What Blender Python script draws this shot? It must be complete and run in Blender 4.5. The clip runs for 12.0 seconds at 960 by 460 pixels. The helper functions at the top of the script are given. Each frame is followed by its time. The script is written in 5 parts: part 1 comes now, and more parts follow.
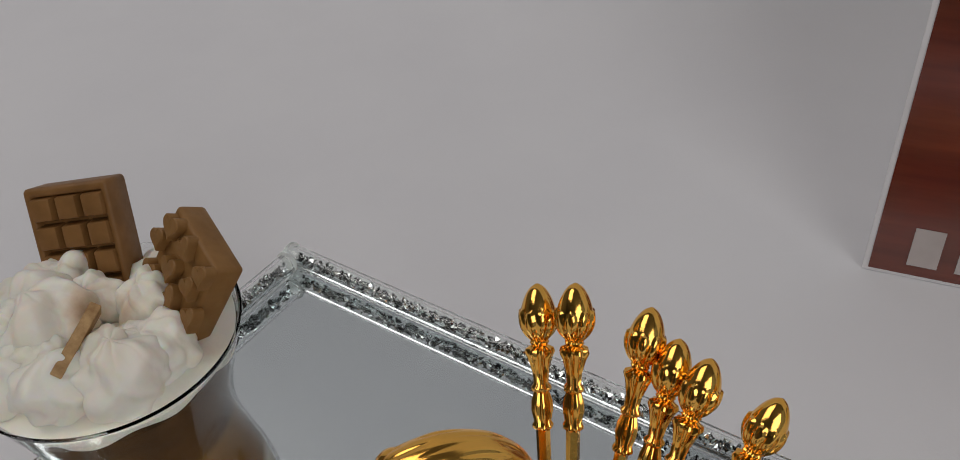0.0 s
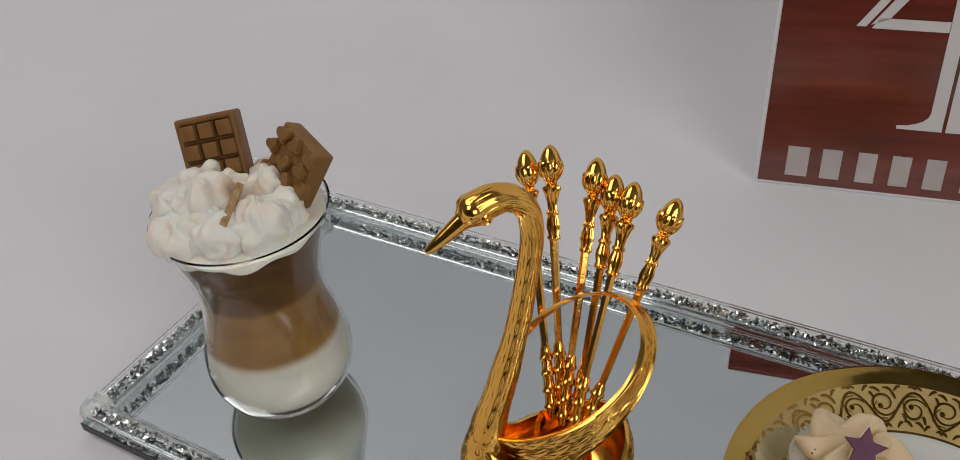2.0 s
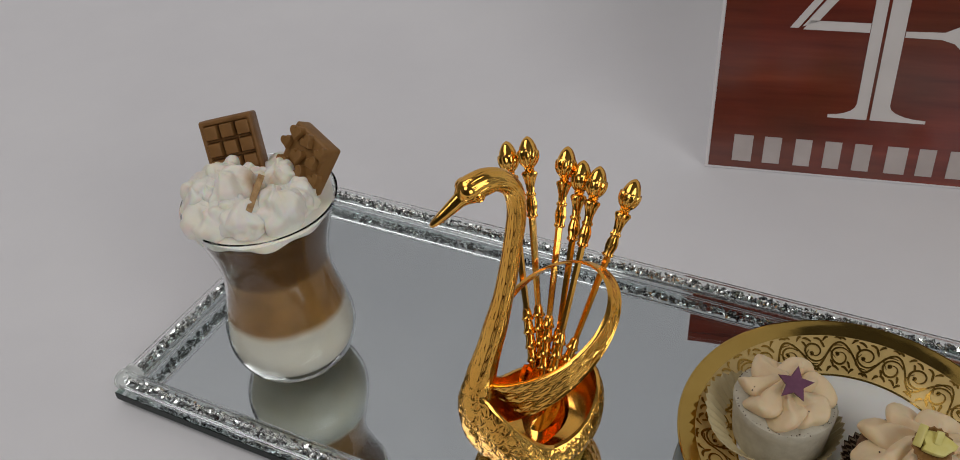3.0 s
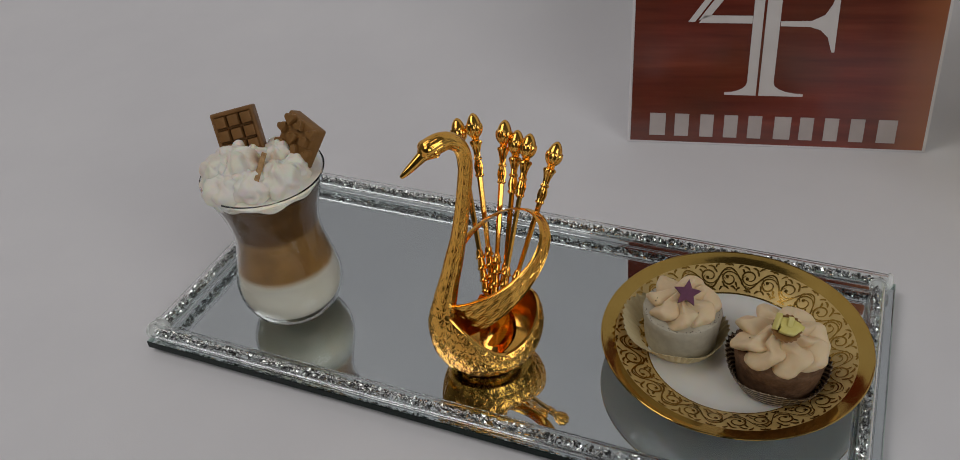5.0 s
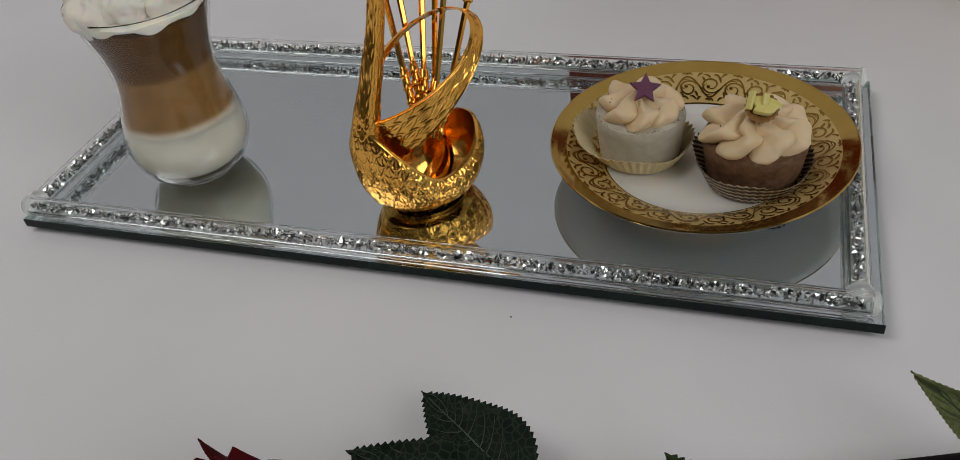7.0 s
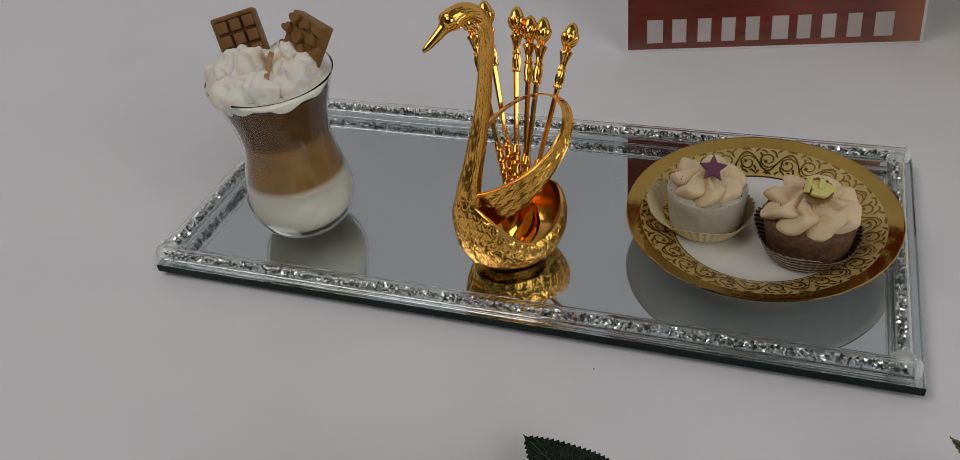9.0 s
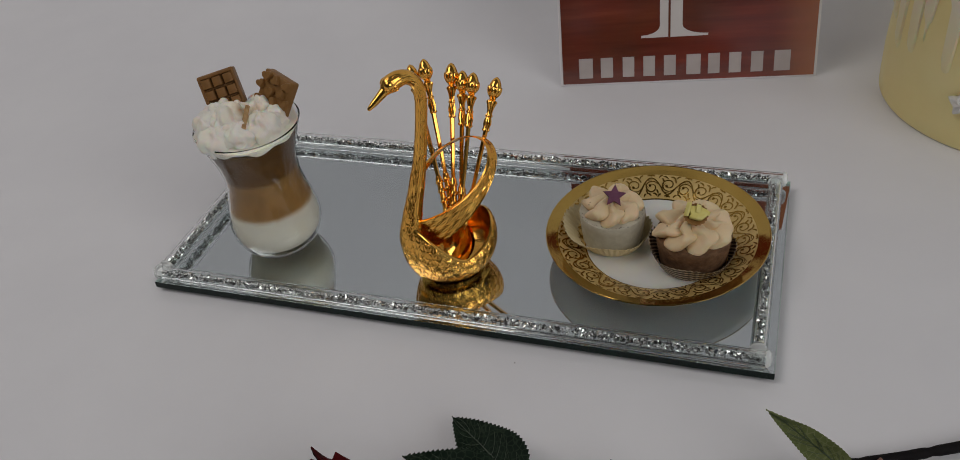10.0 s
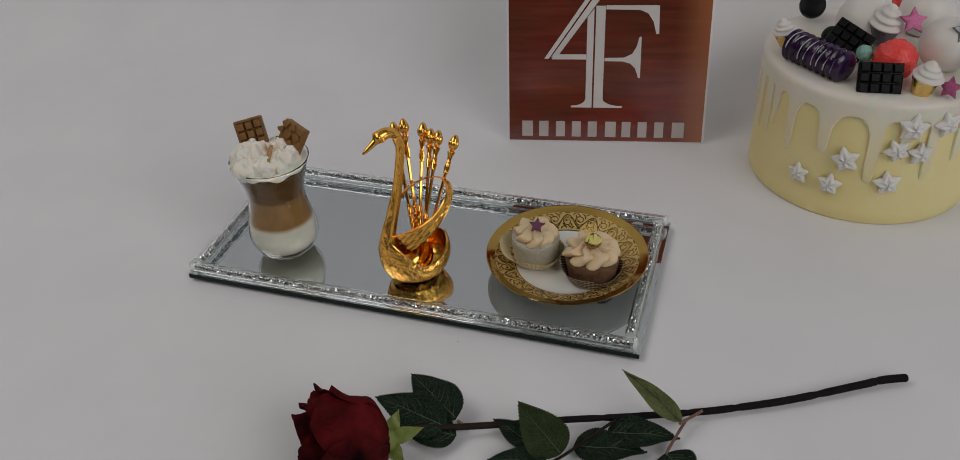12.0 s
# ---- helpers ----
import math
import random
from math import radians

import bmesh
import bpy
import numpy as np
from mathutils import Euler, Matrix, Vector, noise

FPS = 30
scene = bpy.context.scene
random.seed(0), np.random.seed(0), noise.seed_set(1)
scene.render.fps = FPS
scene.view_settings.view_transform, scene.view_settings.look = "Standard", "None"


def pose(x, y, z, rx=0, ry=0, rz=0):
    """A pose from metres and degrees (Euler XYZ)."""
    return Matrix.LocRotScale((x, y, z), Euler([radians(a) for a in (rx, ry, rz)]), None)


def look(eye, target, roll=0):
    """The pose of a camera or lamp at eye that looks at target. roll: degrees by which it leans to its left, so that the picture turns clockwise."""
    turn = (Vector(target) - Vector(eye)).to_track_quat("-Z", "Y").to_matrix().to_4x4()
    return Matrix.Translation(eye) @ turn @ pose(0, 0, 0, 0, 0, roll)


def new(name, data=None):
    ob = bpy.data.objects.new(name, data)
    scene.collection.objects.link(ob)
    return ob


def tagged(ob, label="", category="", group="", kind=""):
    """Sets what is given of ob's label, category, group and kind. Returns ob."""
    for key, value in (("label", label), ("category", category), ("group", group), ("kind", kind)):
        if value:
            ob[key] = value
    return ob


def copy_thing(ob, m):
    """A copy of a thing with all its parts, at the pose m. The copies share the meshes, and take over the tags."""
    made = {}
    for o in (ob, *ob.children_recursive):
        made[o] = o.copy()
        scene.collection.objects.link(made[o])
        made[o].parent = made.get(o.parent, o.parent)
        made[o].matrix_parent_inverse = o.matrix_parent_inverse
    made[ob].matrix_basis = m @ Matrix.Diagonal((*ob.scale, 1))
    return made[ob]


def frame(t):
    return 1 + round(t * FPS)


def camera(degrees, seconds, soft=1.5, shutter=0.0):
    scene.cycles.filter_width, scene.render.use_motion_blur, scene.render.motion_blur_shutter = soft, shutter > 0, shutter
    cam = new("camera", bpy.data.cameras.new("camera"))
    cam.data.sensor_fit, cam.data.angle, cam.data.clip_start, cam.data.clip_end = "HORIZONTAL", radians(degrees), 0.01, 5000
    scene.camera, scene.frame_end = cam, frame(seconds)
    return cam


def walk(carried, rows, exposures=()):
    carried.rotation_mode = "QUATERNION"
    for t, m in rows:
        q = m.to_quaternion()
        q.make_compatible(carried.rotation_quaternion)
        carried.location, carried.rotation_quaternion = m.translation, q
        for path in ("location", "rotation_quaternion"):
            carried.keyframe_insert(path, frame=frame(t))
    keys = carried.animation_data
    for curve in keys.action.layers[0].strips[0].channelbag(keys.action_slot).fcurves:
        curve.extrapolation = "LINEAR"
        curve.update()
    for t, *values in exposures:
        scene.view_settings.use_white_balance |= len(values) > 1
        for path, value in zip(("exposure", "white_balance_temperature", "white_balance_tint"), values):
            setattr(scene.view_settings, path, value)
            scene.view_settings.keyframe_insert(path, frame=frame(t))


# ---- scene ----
cam = camera(56.53, 12.0, soft=0.85)
PATH = [
    (0, (0.2401, -0.0170, 0.2603), (-0.2113, 0.6098, -0.3748), -3.87),
    (0.5, (0.2520, -0.0405, 0.2753), (-0.1970, 0.5930, -0.3549), -3.84),
    (1, (0.2626, -0.0666, 0.2901), (-0.1805, 0.5698, -0.3413), -4.60),
    (1.5, (0.2760, -0.0988, 0.2850), (-0.1552, 0.5585, -0.3331), -4.32),
    (2, (0.2885, -0.1310, 0.2965), (-0.1233, 0.5450, -0.3146), -4.80),
    (2.5, (0.2964, -0.1635, 0.3081), (-0.0896, 0.5322, -0.2978), -3.93),
    (2.7, (0.2983, -0.1675, 0.3153), (-0.0806, 0.5207, -0.3034), -4.21),
    (4.3, (0.3376, -0.2394, 0.3518), (-0.0277, 0.4710, -0.2498), -5.44),
    (4.5, (0.3402, -0.2451, 0.3555), (-0.0182, 0.4631, -0.2526), -5.56),
    (5, (0.3511, -0.2620, 0.3653), (0.0057, 0.4516, -0.2442), -5.54),
    (5.5, (0.3545, -0.2747, 0.3408), (0.0456, 0.4824, -0.2349), -4.85),
    (6, (0.3444, -0.2729, 0.2996), (0.0545, 0.4599, -0.3161), -6.55),
    (6.5, (0.3469, -0.2654, 0.2725), (0.0592, 0.4604, -0.3523), -7.32),
    (6.7, (0.3482, -0.2606, 0.2637), (0.0649, 0.4621, -0.3667), -7.81),
    (8.3, (0.3070, -0.2782, 0.2840), (0.0558, 0.4432, -0.3614), -5.48),
    (8.5, (0.3094, -0.2821, 0.2904), (0.0366, 0.4378, -0.3478), -6.42),
    (9, (0.3279, -0.2969, 0.3201), (0.0207, 0.4252, -0.2997), -7.37),
    (9.5, (0.3510, -0.3186, 0.3512), (0.0424, 0.4050, -0.2662), -7.59),
    (10, (0.3855, -0.3480, 0.3861), (0.0851, 0.3750, -0.2360), -8.04),
    (10.5, (0.4082, -0.3864, 0.4186), (0.1340, 0.3462, -0.2044), -6.11),
    (11, (0.4217, -0.4268, 0.4503), (0.1590, 0.3139, -0.1681), -4.74),
    (11.5, (0.4351, -0.4708, 0.4884), (0.1710, 0.2825, -0.1139), -3.63),
    (12, (0.4510, -0.5040, 0.4968), (0.1863, 0.2575, -0.0949), -3.09),
]
EXPOSURES = [(0, -0.26), (0.5, -0.22), (1, -0.16), (1.5, -0.08), (2, -0.01), (2.5, -0.05), (4.5, -0.36), (5.5, -0.38), (6, -0.31), (6.5, -0.17), (8.5, -0.18), (9, -0.31), (9.5, -0.38), (10.5, -0.34), (12, -0.3)]
walk(cam, [(t, look(eye, target, roll)) for t, eye, target, roll in PATH], EXPOSURES)

# ---- light: a window to the right of the camera, an added overhead fill, and the room's own bounce ----
world = bpy.data.worlds.new("world")
scene.world = world
world.use_nodes = True
world.node_tree.nodes["Background"].inputs[0].default_value = (0.75, 0.85, 1.0, 1)
world.node_tree.nodes["Background"].inputs[1].default_value = 0.25


def area_lamp(name, m, sx, sy, watts, colour):
    data = bpy.data.lights.new(name, "AREA")
    data.shape, data.size, data.size_y, data.energy, data.color = "RECTANGLE", sx, sy, watts, colour
    ob = new(name, data)
    ob.matrix_world = m
    return ob


area_lamp("window_light", look((1.75, -0.95, 1.25), (0.3, 0.2, 0.0)), 1.4, 1.15, 15.3, (1.0, 0.98, 0.96))
# added soft fill from overhead, brightens the left; no fixture stands there
area_lamp("overhead_fill_light", look((-0.85, -0.50, 1.74), (-0.85, -0.499, 0.0)), 1.3, 1.3, 14.8, (1.0, 0.96, 0.93))

# ---- materials ----


def nodes_of(name):
    m = bpy.data.materials.new(name)
    m.use_nodes = True
    nt = m.node_tree
    return m, nt, nt.nodes["Principled BSDF"]


def link(nt, a, b):
    nt.links.new(a, b)


def coords(nt, scale=1.0, kind="Object"):
    tc = nt.nodes.new("ShaderNodeTexCoord")
    mp = nt.nodes.new("ShaderNodeMapping")
    mp.inputs["Scale"].default_value = (scale, scale, scale) if isinstance(scale, (int, float)) else scale
    link(nt, tc.outputs[kind], mp.inputs[0])
    return mp.outputs[0]


def noise_tex(nt, vec, scale, detail=4.0, rough=0.55):
    n = nt.nodes.new("ShaderNodeTexNoise")
    n.inputs["Scale"].default_value, n.inputs["Detail"].default_value, n.inputs["Roughness"].default_value = scale, detail, rough
    link(nt, vec, n.inputs["Vector"])
    return n.outputs[0]


def ramp(nt, fac, stops):
    r = nt.nodes.new("ShaderNodeValToRGB")
    el = r.color_ramp.elements
    while len(el) < len(stops):
        el.new(0.5)
    for e, (p, c) in zip(el, stops):
        e.position, e.color = p, (*c, 1)
    link(nt, fac, r.inputs[0])
    return r.outputs[0]


def bump(nt, bsdf, height, strength, distance):
    b = nt.nodes.new("ShaderNodeBump")
    b.inputs["Strength"].default_value, b.inputs["Distance"].default_value = strength, distance
    link(nt, height, b.inputs["Height"])
    link(nt, b.outputs[0], bsdf.inputs["Normal"])
    return b


def surface(name, c1, c2, scale, rough=0.5, rough2=None, metal=0.0, bump_scale=0.0, bump_depth=0.0, sss=0.0, spec=0.5, coat=0.0, sss_scale=0.004, radius=(1.0, 0.6, 0.35)):
    """A surface that varies between two colours at one size, with fine relief at another."""
    m, nt, b = nodes_of(name)
    v = coords(nt)
    n = noise_tex(nt, v, scale)
    link(nt, ramp(nt, n, [(0.3, c1), (0.7, c2)]), b.inputs["Base Color"])
    b.inputs["Metallic"].default_value = metal
    b.inputs["Specular IOR Level"].default_value = spec
    b.inputs["Coat Weight"].default_value = coat
    b.inputs["Coat Roughness"].default_value = 0.08
    if rough2 is None:
        b.inputs["Roughness"].default_value = rough
    else:
        n2 = noise_tex(nt, v, scale * 3.1)
        link(nt, ramp(nt, n2, [(0.3, (rough,) * 3), (0.7, (rough2,) * 3)]), b.inputs["Roughness"])
    if sss:
        b.inputs["Subsurface Weight"].default_value = sss
        b.inputs["Subsurface Radius"].default_value = radius
        b.inputs["Subsurface Scale"].default_value = sss_scale
    if bump_depth:
        n3 = noise_tex(nt, v, bump_scale, 5.0)
        bump(nt, b, n3, 0.6, bump_depth)
    return m


def glass_mat(name, tint=(0.97, 0.99, 0.98), rough=0.0, ior=1.45):
    m, nt, b = nodes_of(name)
    b.inputs["Base Color"].default_value = (*tint, 1)
    b.inputs["Transmission Weight"].default_value = 1.0
    b.inputs["Roughness"].default_value = rough
    b.inputs["IOR"].default_value = ior
    return m


def clear_plate_mat(tint):
    """A thin greenish glass plate: tinted clear, with a faint gloss that grows at grazing angles."""
    m, nt, b = nodes_of("greenish_plate_glass")
    clear = nt.nodes.new("ShaderNodeBsdfTransparent")
    clear.inputs[0].default_value = (*tint, 1)
    gloss = nt.nodes.new("ShaderNodeBsdfGlossy")
    gloss.inputs["Roughness"].default_value = 0.01
    rim = nt.nodes.new("ShaderNodeLayerWeight")
    rim.inputs["Blend"].default_value = 0.5
    steep = nt.nodes.new("ShaderNodeMath")
    steep.operation = "POWER"
    steep.inputs[1].default_value = 5.0
    link(nt, rim.outputs["Facing"], steep.inputs[0])
    amount = nt.nodes.new("ShaderNodeMath")
    amount.operation = "MULTIPLY_ADD"
    amount.inputs[1].default_value, amount.inputs[2].default_value = 0.9, 0.035
    link(nt, steep.outputs[0], amount.inputs[0])
    mix = nt.nodes.new("ShaderNodeMixShader")
    link(nt, amount.outputs[0], mix.inputs[0])
    link(nt, clear.outputs[0], mix.inputs[1])
    link(nt, gloss.outputs[0], mix.inputs[2])
    link(nt, mix.outputs[0], nt.nodes["Material Output"].inputs[0])
    return m


M = {}
M["sheet"] = surface("white_sheet", (0.755, 0.750, 0.775), (0.795, 0.790, 0.81), 9.0, 0.62, 0.72, bump_scale=900.0, bump_depth=0.00012, spec=0.25)
M["wall"] = surface("room_paint", (0.17, 0.165, 0.16), (0.20, 0.195, 0.19), 2.0, 0.8, bump_scale=120.0, bump_depth=0.0006, spec=0.2)
M["wood"] = surface("table_wood", (0.22, 0.14, 0.09), (0.30, 0.20, 0.12), 6.0, 0.5)
M["thin_glass"] = glass_mat("thin_clear_glass", (0.98, 0.99, 0.98), 0.0, 1.27)
M["plate_glass"] = clear_plate_mat((0.955, 0.991, 0.982))
M["rod_glass"] = glass_mat("rod_glass", (0.97, 0.985, 0.98), 0.0, 1.36)
M["knob_glass"] = glass_mat("knob_glass", (0.93, 0.95, 0.94), 0.04, 1.2)
M["knob_glass"].node_tree.nodes["Principled BSDF"].inputs["Transmission Weight"].default_value = 0.72
# copy of the ground edge with the glass's reflected brightness as colour
M["edge_lit"] = surface("glass_edge_painted_bright", (0.42, 0.50, 0.47), (0.55, 0.62, 0.59), 60.0, 0.2, 0.35)
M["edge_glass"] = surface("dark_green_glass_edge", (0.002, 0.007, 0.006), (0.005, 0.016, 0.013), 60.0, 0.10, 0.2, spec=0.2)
M["gold"] = surface("polished_gold", (0.95, 0.48, 0.085), (0.98, 0.55, 0.12), 40.0, 0.08, 0.15, metal=1.0, bump_scale=700.0, bump_depth=0.00006)
M["gold_plate"] = surface("gold_glaze", (0.54, 0.345, 0.080), (0.62, 0.41, 0.110), 30.0, 0.06, 0.13, metal=1.0, bump_scale=60.0, bump_depth=0.0001)
M["gold_pale"] = surface("pale_gold_ground", (0.62, 0.435, 0.155), (0.72, 0.525, 0.215), 60.0, 0.30, 0.42, metal=0.4, spec=0.5)
M["porcelain"] = surface("white_porcelain", (0.78, 0.745, 0.69), (0.82, 0.79, 0.735), 20.0, 0.1, 0.16, spec=0.55, sss=0.3, sss_scale=0.006)
M["cream"] = surface("whipped_wax", (0.87, 0.81, 0.69), (0.92, 0.89, 0.82), 65.0, 0.42, 0.55, bump_scale=520.0, bump_depth=0.0002, sss=0.5, sss_scale=0.003)
M["frosting"] = surface("buttercream", (0.77, 0.59, 0.36), (0.84, 0.67, 0.43), 90.0, 0.42, 0.55, bump_scale=700.0, bump_depth=0.00015, sss=0.35, sss_scale=0.002)
M["choc"] = surface("milk_chocolate", (0.195, 0.093, 0.028), (0.26, 0.127, 0.041), 160.0, 0.42, 0.55, bump_scale=900.0, bump_depth=0.0001, spec=0.3, sss=0.05, sss_scale=0.001)
M["choc_light"] = surface("caramel_chocolate", (0.22, 0.108, 0.031), (0.29, 0.149, 0.048), 160.0, 0.42, 0.55, bump_scale=900.0, bump_depth=0.0001, spec=0.3, sss=0.06, sss_scale=0.001)
M["wax_brown"] = surface("cocoa_wax", (0.072, 0.034, 0.0105), (0.132, 0.067, 0.023), 55.0, 0.5, 0.6, spec=0.05)
M["wax_caramel"] = surface("caramel_wax", (0.165, 0.088, 0.025), (0.28, 0.158, 0.056), 70.0, 0.5, 0.6, spec=0.1, sss=0.3, sss_scale=0.004)
M["wax_white"] = surface("white_wax", (0.52, 0.495, 0.41), (0.60, 0.575, 0.49), 40.0, 0.5, 0.6, spec=0.1, sss=1.0, sss_scale=0.05, radius=(1.0, 0.9, 0.8))
M["wick"] = surface("wooden_wick", (0.30, 0.16, 0.06), (0.52, 0.33, 0.15), 400.0, 0.7, bump_scale=1500.0, bump_depth=0.0002)
M["cake_pale"] = surface("pale_sponge", (0.50, 0.465, 0.37), (0.60, 0.565, 0.46), 260.0, 0.7, bump_scale=1300.0, bump_depth=0.0004)
M["cake_brown"] = surface("cocoa_sponge", (0.105, 0.050, 0.023), (0.245, 0.132, 0.070), 260.0, 0.6, bump_scale=700.0, bump_depth=0.0012)
M["paper_pale"] = surface("pale_baking_paper", (0.62, 0.51, 0.28), (0.70, 0.60, 0.37), 120.0, 0.6, bump_scale=1500.0, bump_depth=0.00006)
M["purple"] = surface("violet_sugar", (0.12, 0.032, 0.075), (0.17, 0.05, 0.105), 300.0, 0.5)
M["yellow_choc"] = surface("yellow_glaze", (0.72, 0.62, 0.16), (0.80, 0.72, 0.28), 200.0, 0.4)
M["card"] = surface("white_card", (0.80, 0.78, 0.79), (0.84, 0.82, 0.83), 20.0, 0.45)
M["ink"] = surface("pale_ink", (0.66, 0.62, 0.60), (0.72, 0.68, 0.66), 30.0, 0.4)
M["cake_yellow"] = surface("yellow_icing", (0.86, 0.72, 0.32), (0.90, 0.79, 0.40), 14.0, 0.45, 0.55, bump_scale=90.0, bump_depth=0.0006, sss=0.15)
M["icing_white"] = surface("white_icing", (0.76, 0.73, 0.68), (0.82, 0.79, 0.74), 40.0, 0.35, 0.45, bump_scale=120.0, bump_depth=0.0003, sss=0.25)
M["black_choc"] = surface("black_glaze", (0.003, 0.003, 0.004), (0.007, 0.007, 0.008), 200.0, 0.35, 0.5, bump_scale=400.0, bump_depth=0.0004, spec=0.18)
M["violet_gloss"] = surface("violet_glaze", (0.012, 0.004, 0.022), (0.040, 0.010, 0.062), 120.0, 0.10, 0.18, bump_scale=200.0, bump_depth=0.0006)
M["red_sugar"] = surface("red_sugar", (0.90, 0.050, 0.042), (0.97, 0.10, 0.085), 350.0, 0.2, 0.3, bump_scale=220.0, bump_depth=0.002, sss=0.1)
M["mint"] = surface("mint_sugar", (0.20, 0.42, 0.34), (0.32, 0.55, 0.46), 500.0, 0.5, bump_scale=900.0, bump_depth=0.0008)
M["pink_glitter"] = surface("pink_glitter", (0.30, 0.035, 0.13), (0.55, 0.15, 0.30), 900.0, 0.3, metal=0.3, bump_scale=900.0, bump_depth=0.0005)
M["silver_glitter"] = surface("grey_glitter", (0.07, 0.08, 0.10), (0.30, 0.31, 0.33), 900.0, 0.3, metal=0.5, bump_scale=900.0, bump_depth=0.0005)
M["star_pearl"] = surface("pearl_sugar", (0.76, 0.74, 0.70), (0.88, 0.87, 0.84), 800.0, 0.18, 0.35, bump_scale=700.0, bump_depth=0.0010)
M["scroll_gold"] = surface("dark_scroll_gold", (0.36, 0.205, 0.036), (0.46, 0.275, 0.06), 50.0, 0.16, 0.26, metal=1.0)
M["letter_ink"] = surface("dull_pale_ink", (0.46, 0.40, 0.38), (0.54, 0.48, 0.46), 60.0, 0.4)
M["gold_foil"] = surface("gold_foil", (0.72, 0.50, 0.16), (0.80, 0.60, 0.24), 60.0, 0.2, 0.3, metal=1.0)
M["petal"] = surface("dark_red_velvet", (0.006, 0.0006, 0.0011), (0.125, 0.0075, 0.0095), 42.0, 0.6, 0.75, bump_scale=2500.0, bump_depth=0.0001, spec=0.06)
M["stem_brown"] = surface("brown_stem", (0.010, 0.006, 0.004), (0.024, 0.013, 0.008), 140.0, 0.5, 0.6, spec=0.2, bump_scale=500.0, bump_depth=0.0003)
M["stem_dark"] = surface("dark_stem", (0.010, 0.009, 0.010), (0.014, 0.012, 0.012), 140.0, 0.5, 0.65, spec=0.06, bump_scale=500.0, bump_depth=0.0003)
M["twig"] = surface("pinkish_twig", (0.14, 0.07, 0.05), (0.22, 0.12, 0.09), 200.0, 0.5)
M["sepal"] = surface("yellow_green_sepal", (0.14, 0.18, 0.036), (0.23, 0.28, 0.068), 120.0, 0.5)
M["vein"] = surface("pale_vein", (0.030, 0.046, 0.028), (0.065, 0.09, 0.055), 200.0, 0.5)
M["vein_dark"] = surface("leaf_rib", (0.030, 0.048, 0.018), (0.045, 0.066, 0.026), 200.0, 0.5)
M["dot"] = surface("dark_crumb", (0.05, 0.02, 0.015), (0.08, 0.04, 0.02), 300.0, 0.6)


def satin_gold_mat():
    """Cast gold with fine feather strokes in its surface."""
    m, nt, b = nodes_of("satin_gold")
    v = coords(nt)
    n = noise_tex(nt, v, 60.0)
    link(nt, ramp(nt, n, [(0.3, (0.96, 0.48, 0.085)), (0.7, (0.985, 0.55, 0.12))]), b.inputs["Base Color"])
    b.inputs["Metallic"].default_value = 1.0
    n2 = noise_tex(nt, v, 220.0)
    link(nt, ramp(nt, n2, [(0.3, (0.15,) * 3), (0.7, (0.22,) * 3)]), b.inputs["Roughness"])
    n3 = noise_tex(nt, v, 900.0, 2.0)
    bump(nt, b, n3, 0.25, 0.00004)
    return m


def mirror_mat():
    m, nt, b = nodes_of("mirror_silvering")
    v = coords(nt)
    n = noise_tex(nt, v, 18.0)
    link(nt, ramp(nt, n, [(0.2, (0.775, 0.725, 0.765)), (0.8, (0.81, 0.755, 0.80))]), b.inputs["Base Color"])
    b.inputs["Metallic"].default_value, b.inputs["Roughness"].default_value = 1.0, 0.012
    return m


def crystal_mat():
    m, nt, b = nodes_of("crushed_crystal")
    g = nt.nodes.new("ShaderNodeNewGeometry")
    link(nt, ramp(nt, g.outputs["Random Per Island"], [(0.0, (0.07, 0.075, 0.075)), (0.35, (0.36, 0.37, 0.37)), (0.6, (0.90, 0.91, 0.91)), (1.0, (0.98, 0.98, 0.98))]), b.inputs["Base Color"])
    b.inputs["Metallic"].default_value, b.inputs["Roughness"].default_value = 0.92, 0.08
    return m


def leaf_mat(name, c1, c2, vein):
    """Cloth leaf with a net of fine paler veins printed on it."""
    m, nt, b = nodes_of(name)
    v = coords(nt)
    n = noise_tex(nt, v, 150.0)
    base = ramp(nt, n, [(0.3, c1), (0.7, c2)])
    cells = nt.nodes.new("ShaderNodeTexVoronoi")
    cells.feature = "DISTANCE_TO_EDGE"
    cells.inputs["Scale"].default_value = 330.0
    link(nt, v, cells.inputs["Vector"])
    net = ramp(nt, cells.outputs["Distance"], [(0.02, (0.75,) * 3), (0.10, (0.0,) * 3)])
    mix = nt.nodes.new("ShaderNodeMix")
    mix.data_type = "RGBA"
    link(nt, net, mix.inputs[0])
    link(nt, base, mix.inputs[6])
    mix.inputs[7].default_value = (*vein, 1)
    link(nt, mix.outputs[2], b.inputs["Base Color"])
    b.inputs["Roughness"].default_value = 0.5
    b.inputs["Specular IOR Level"].default_value = 0.05
    n2 = noise_tex(nt, v, 1400.0)
    bump(nt, b, n2, 0.5, 0.0002)
    return m


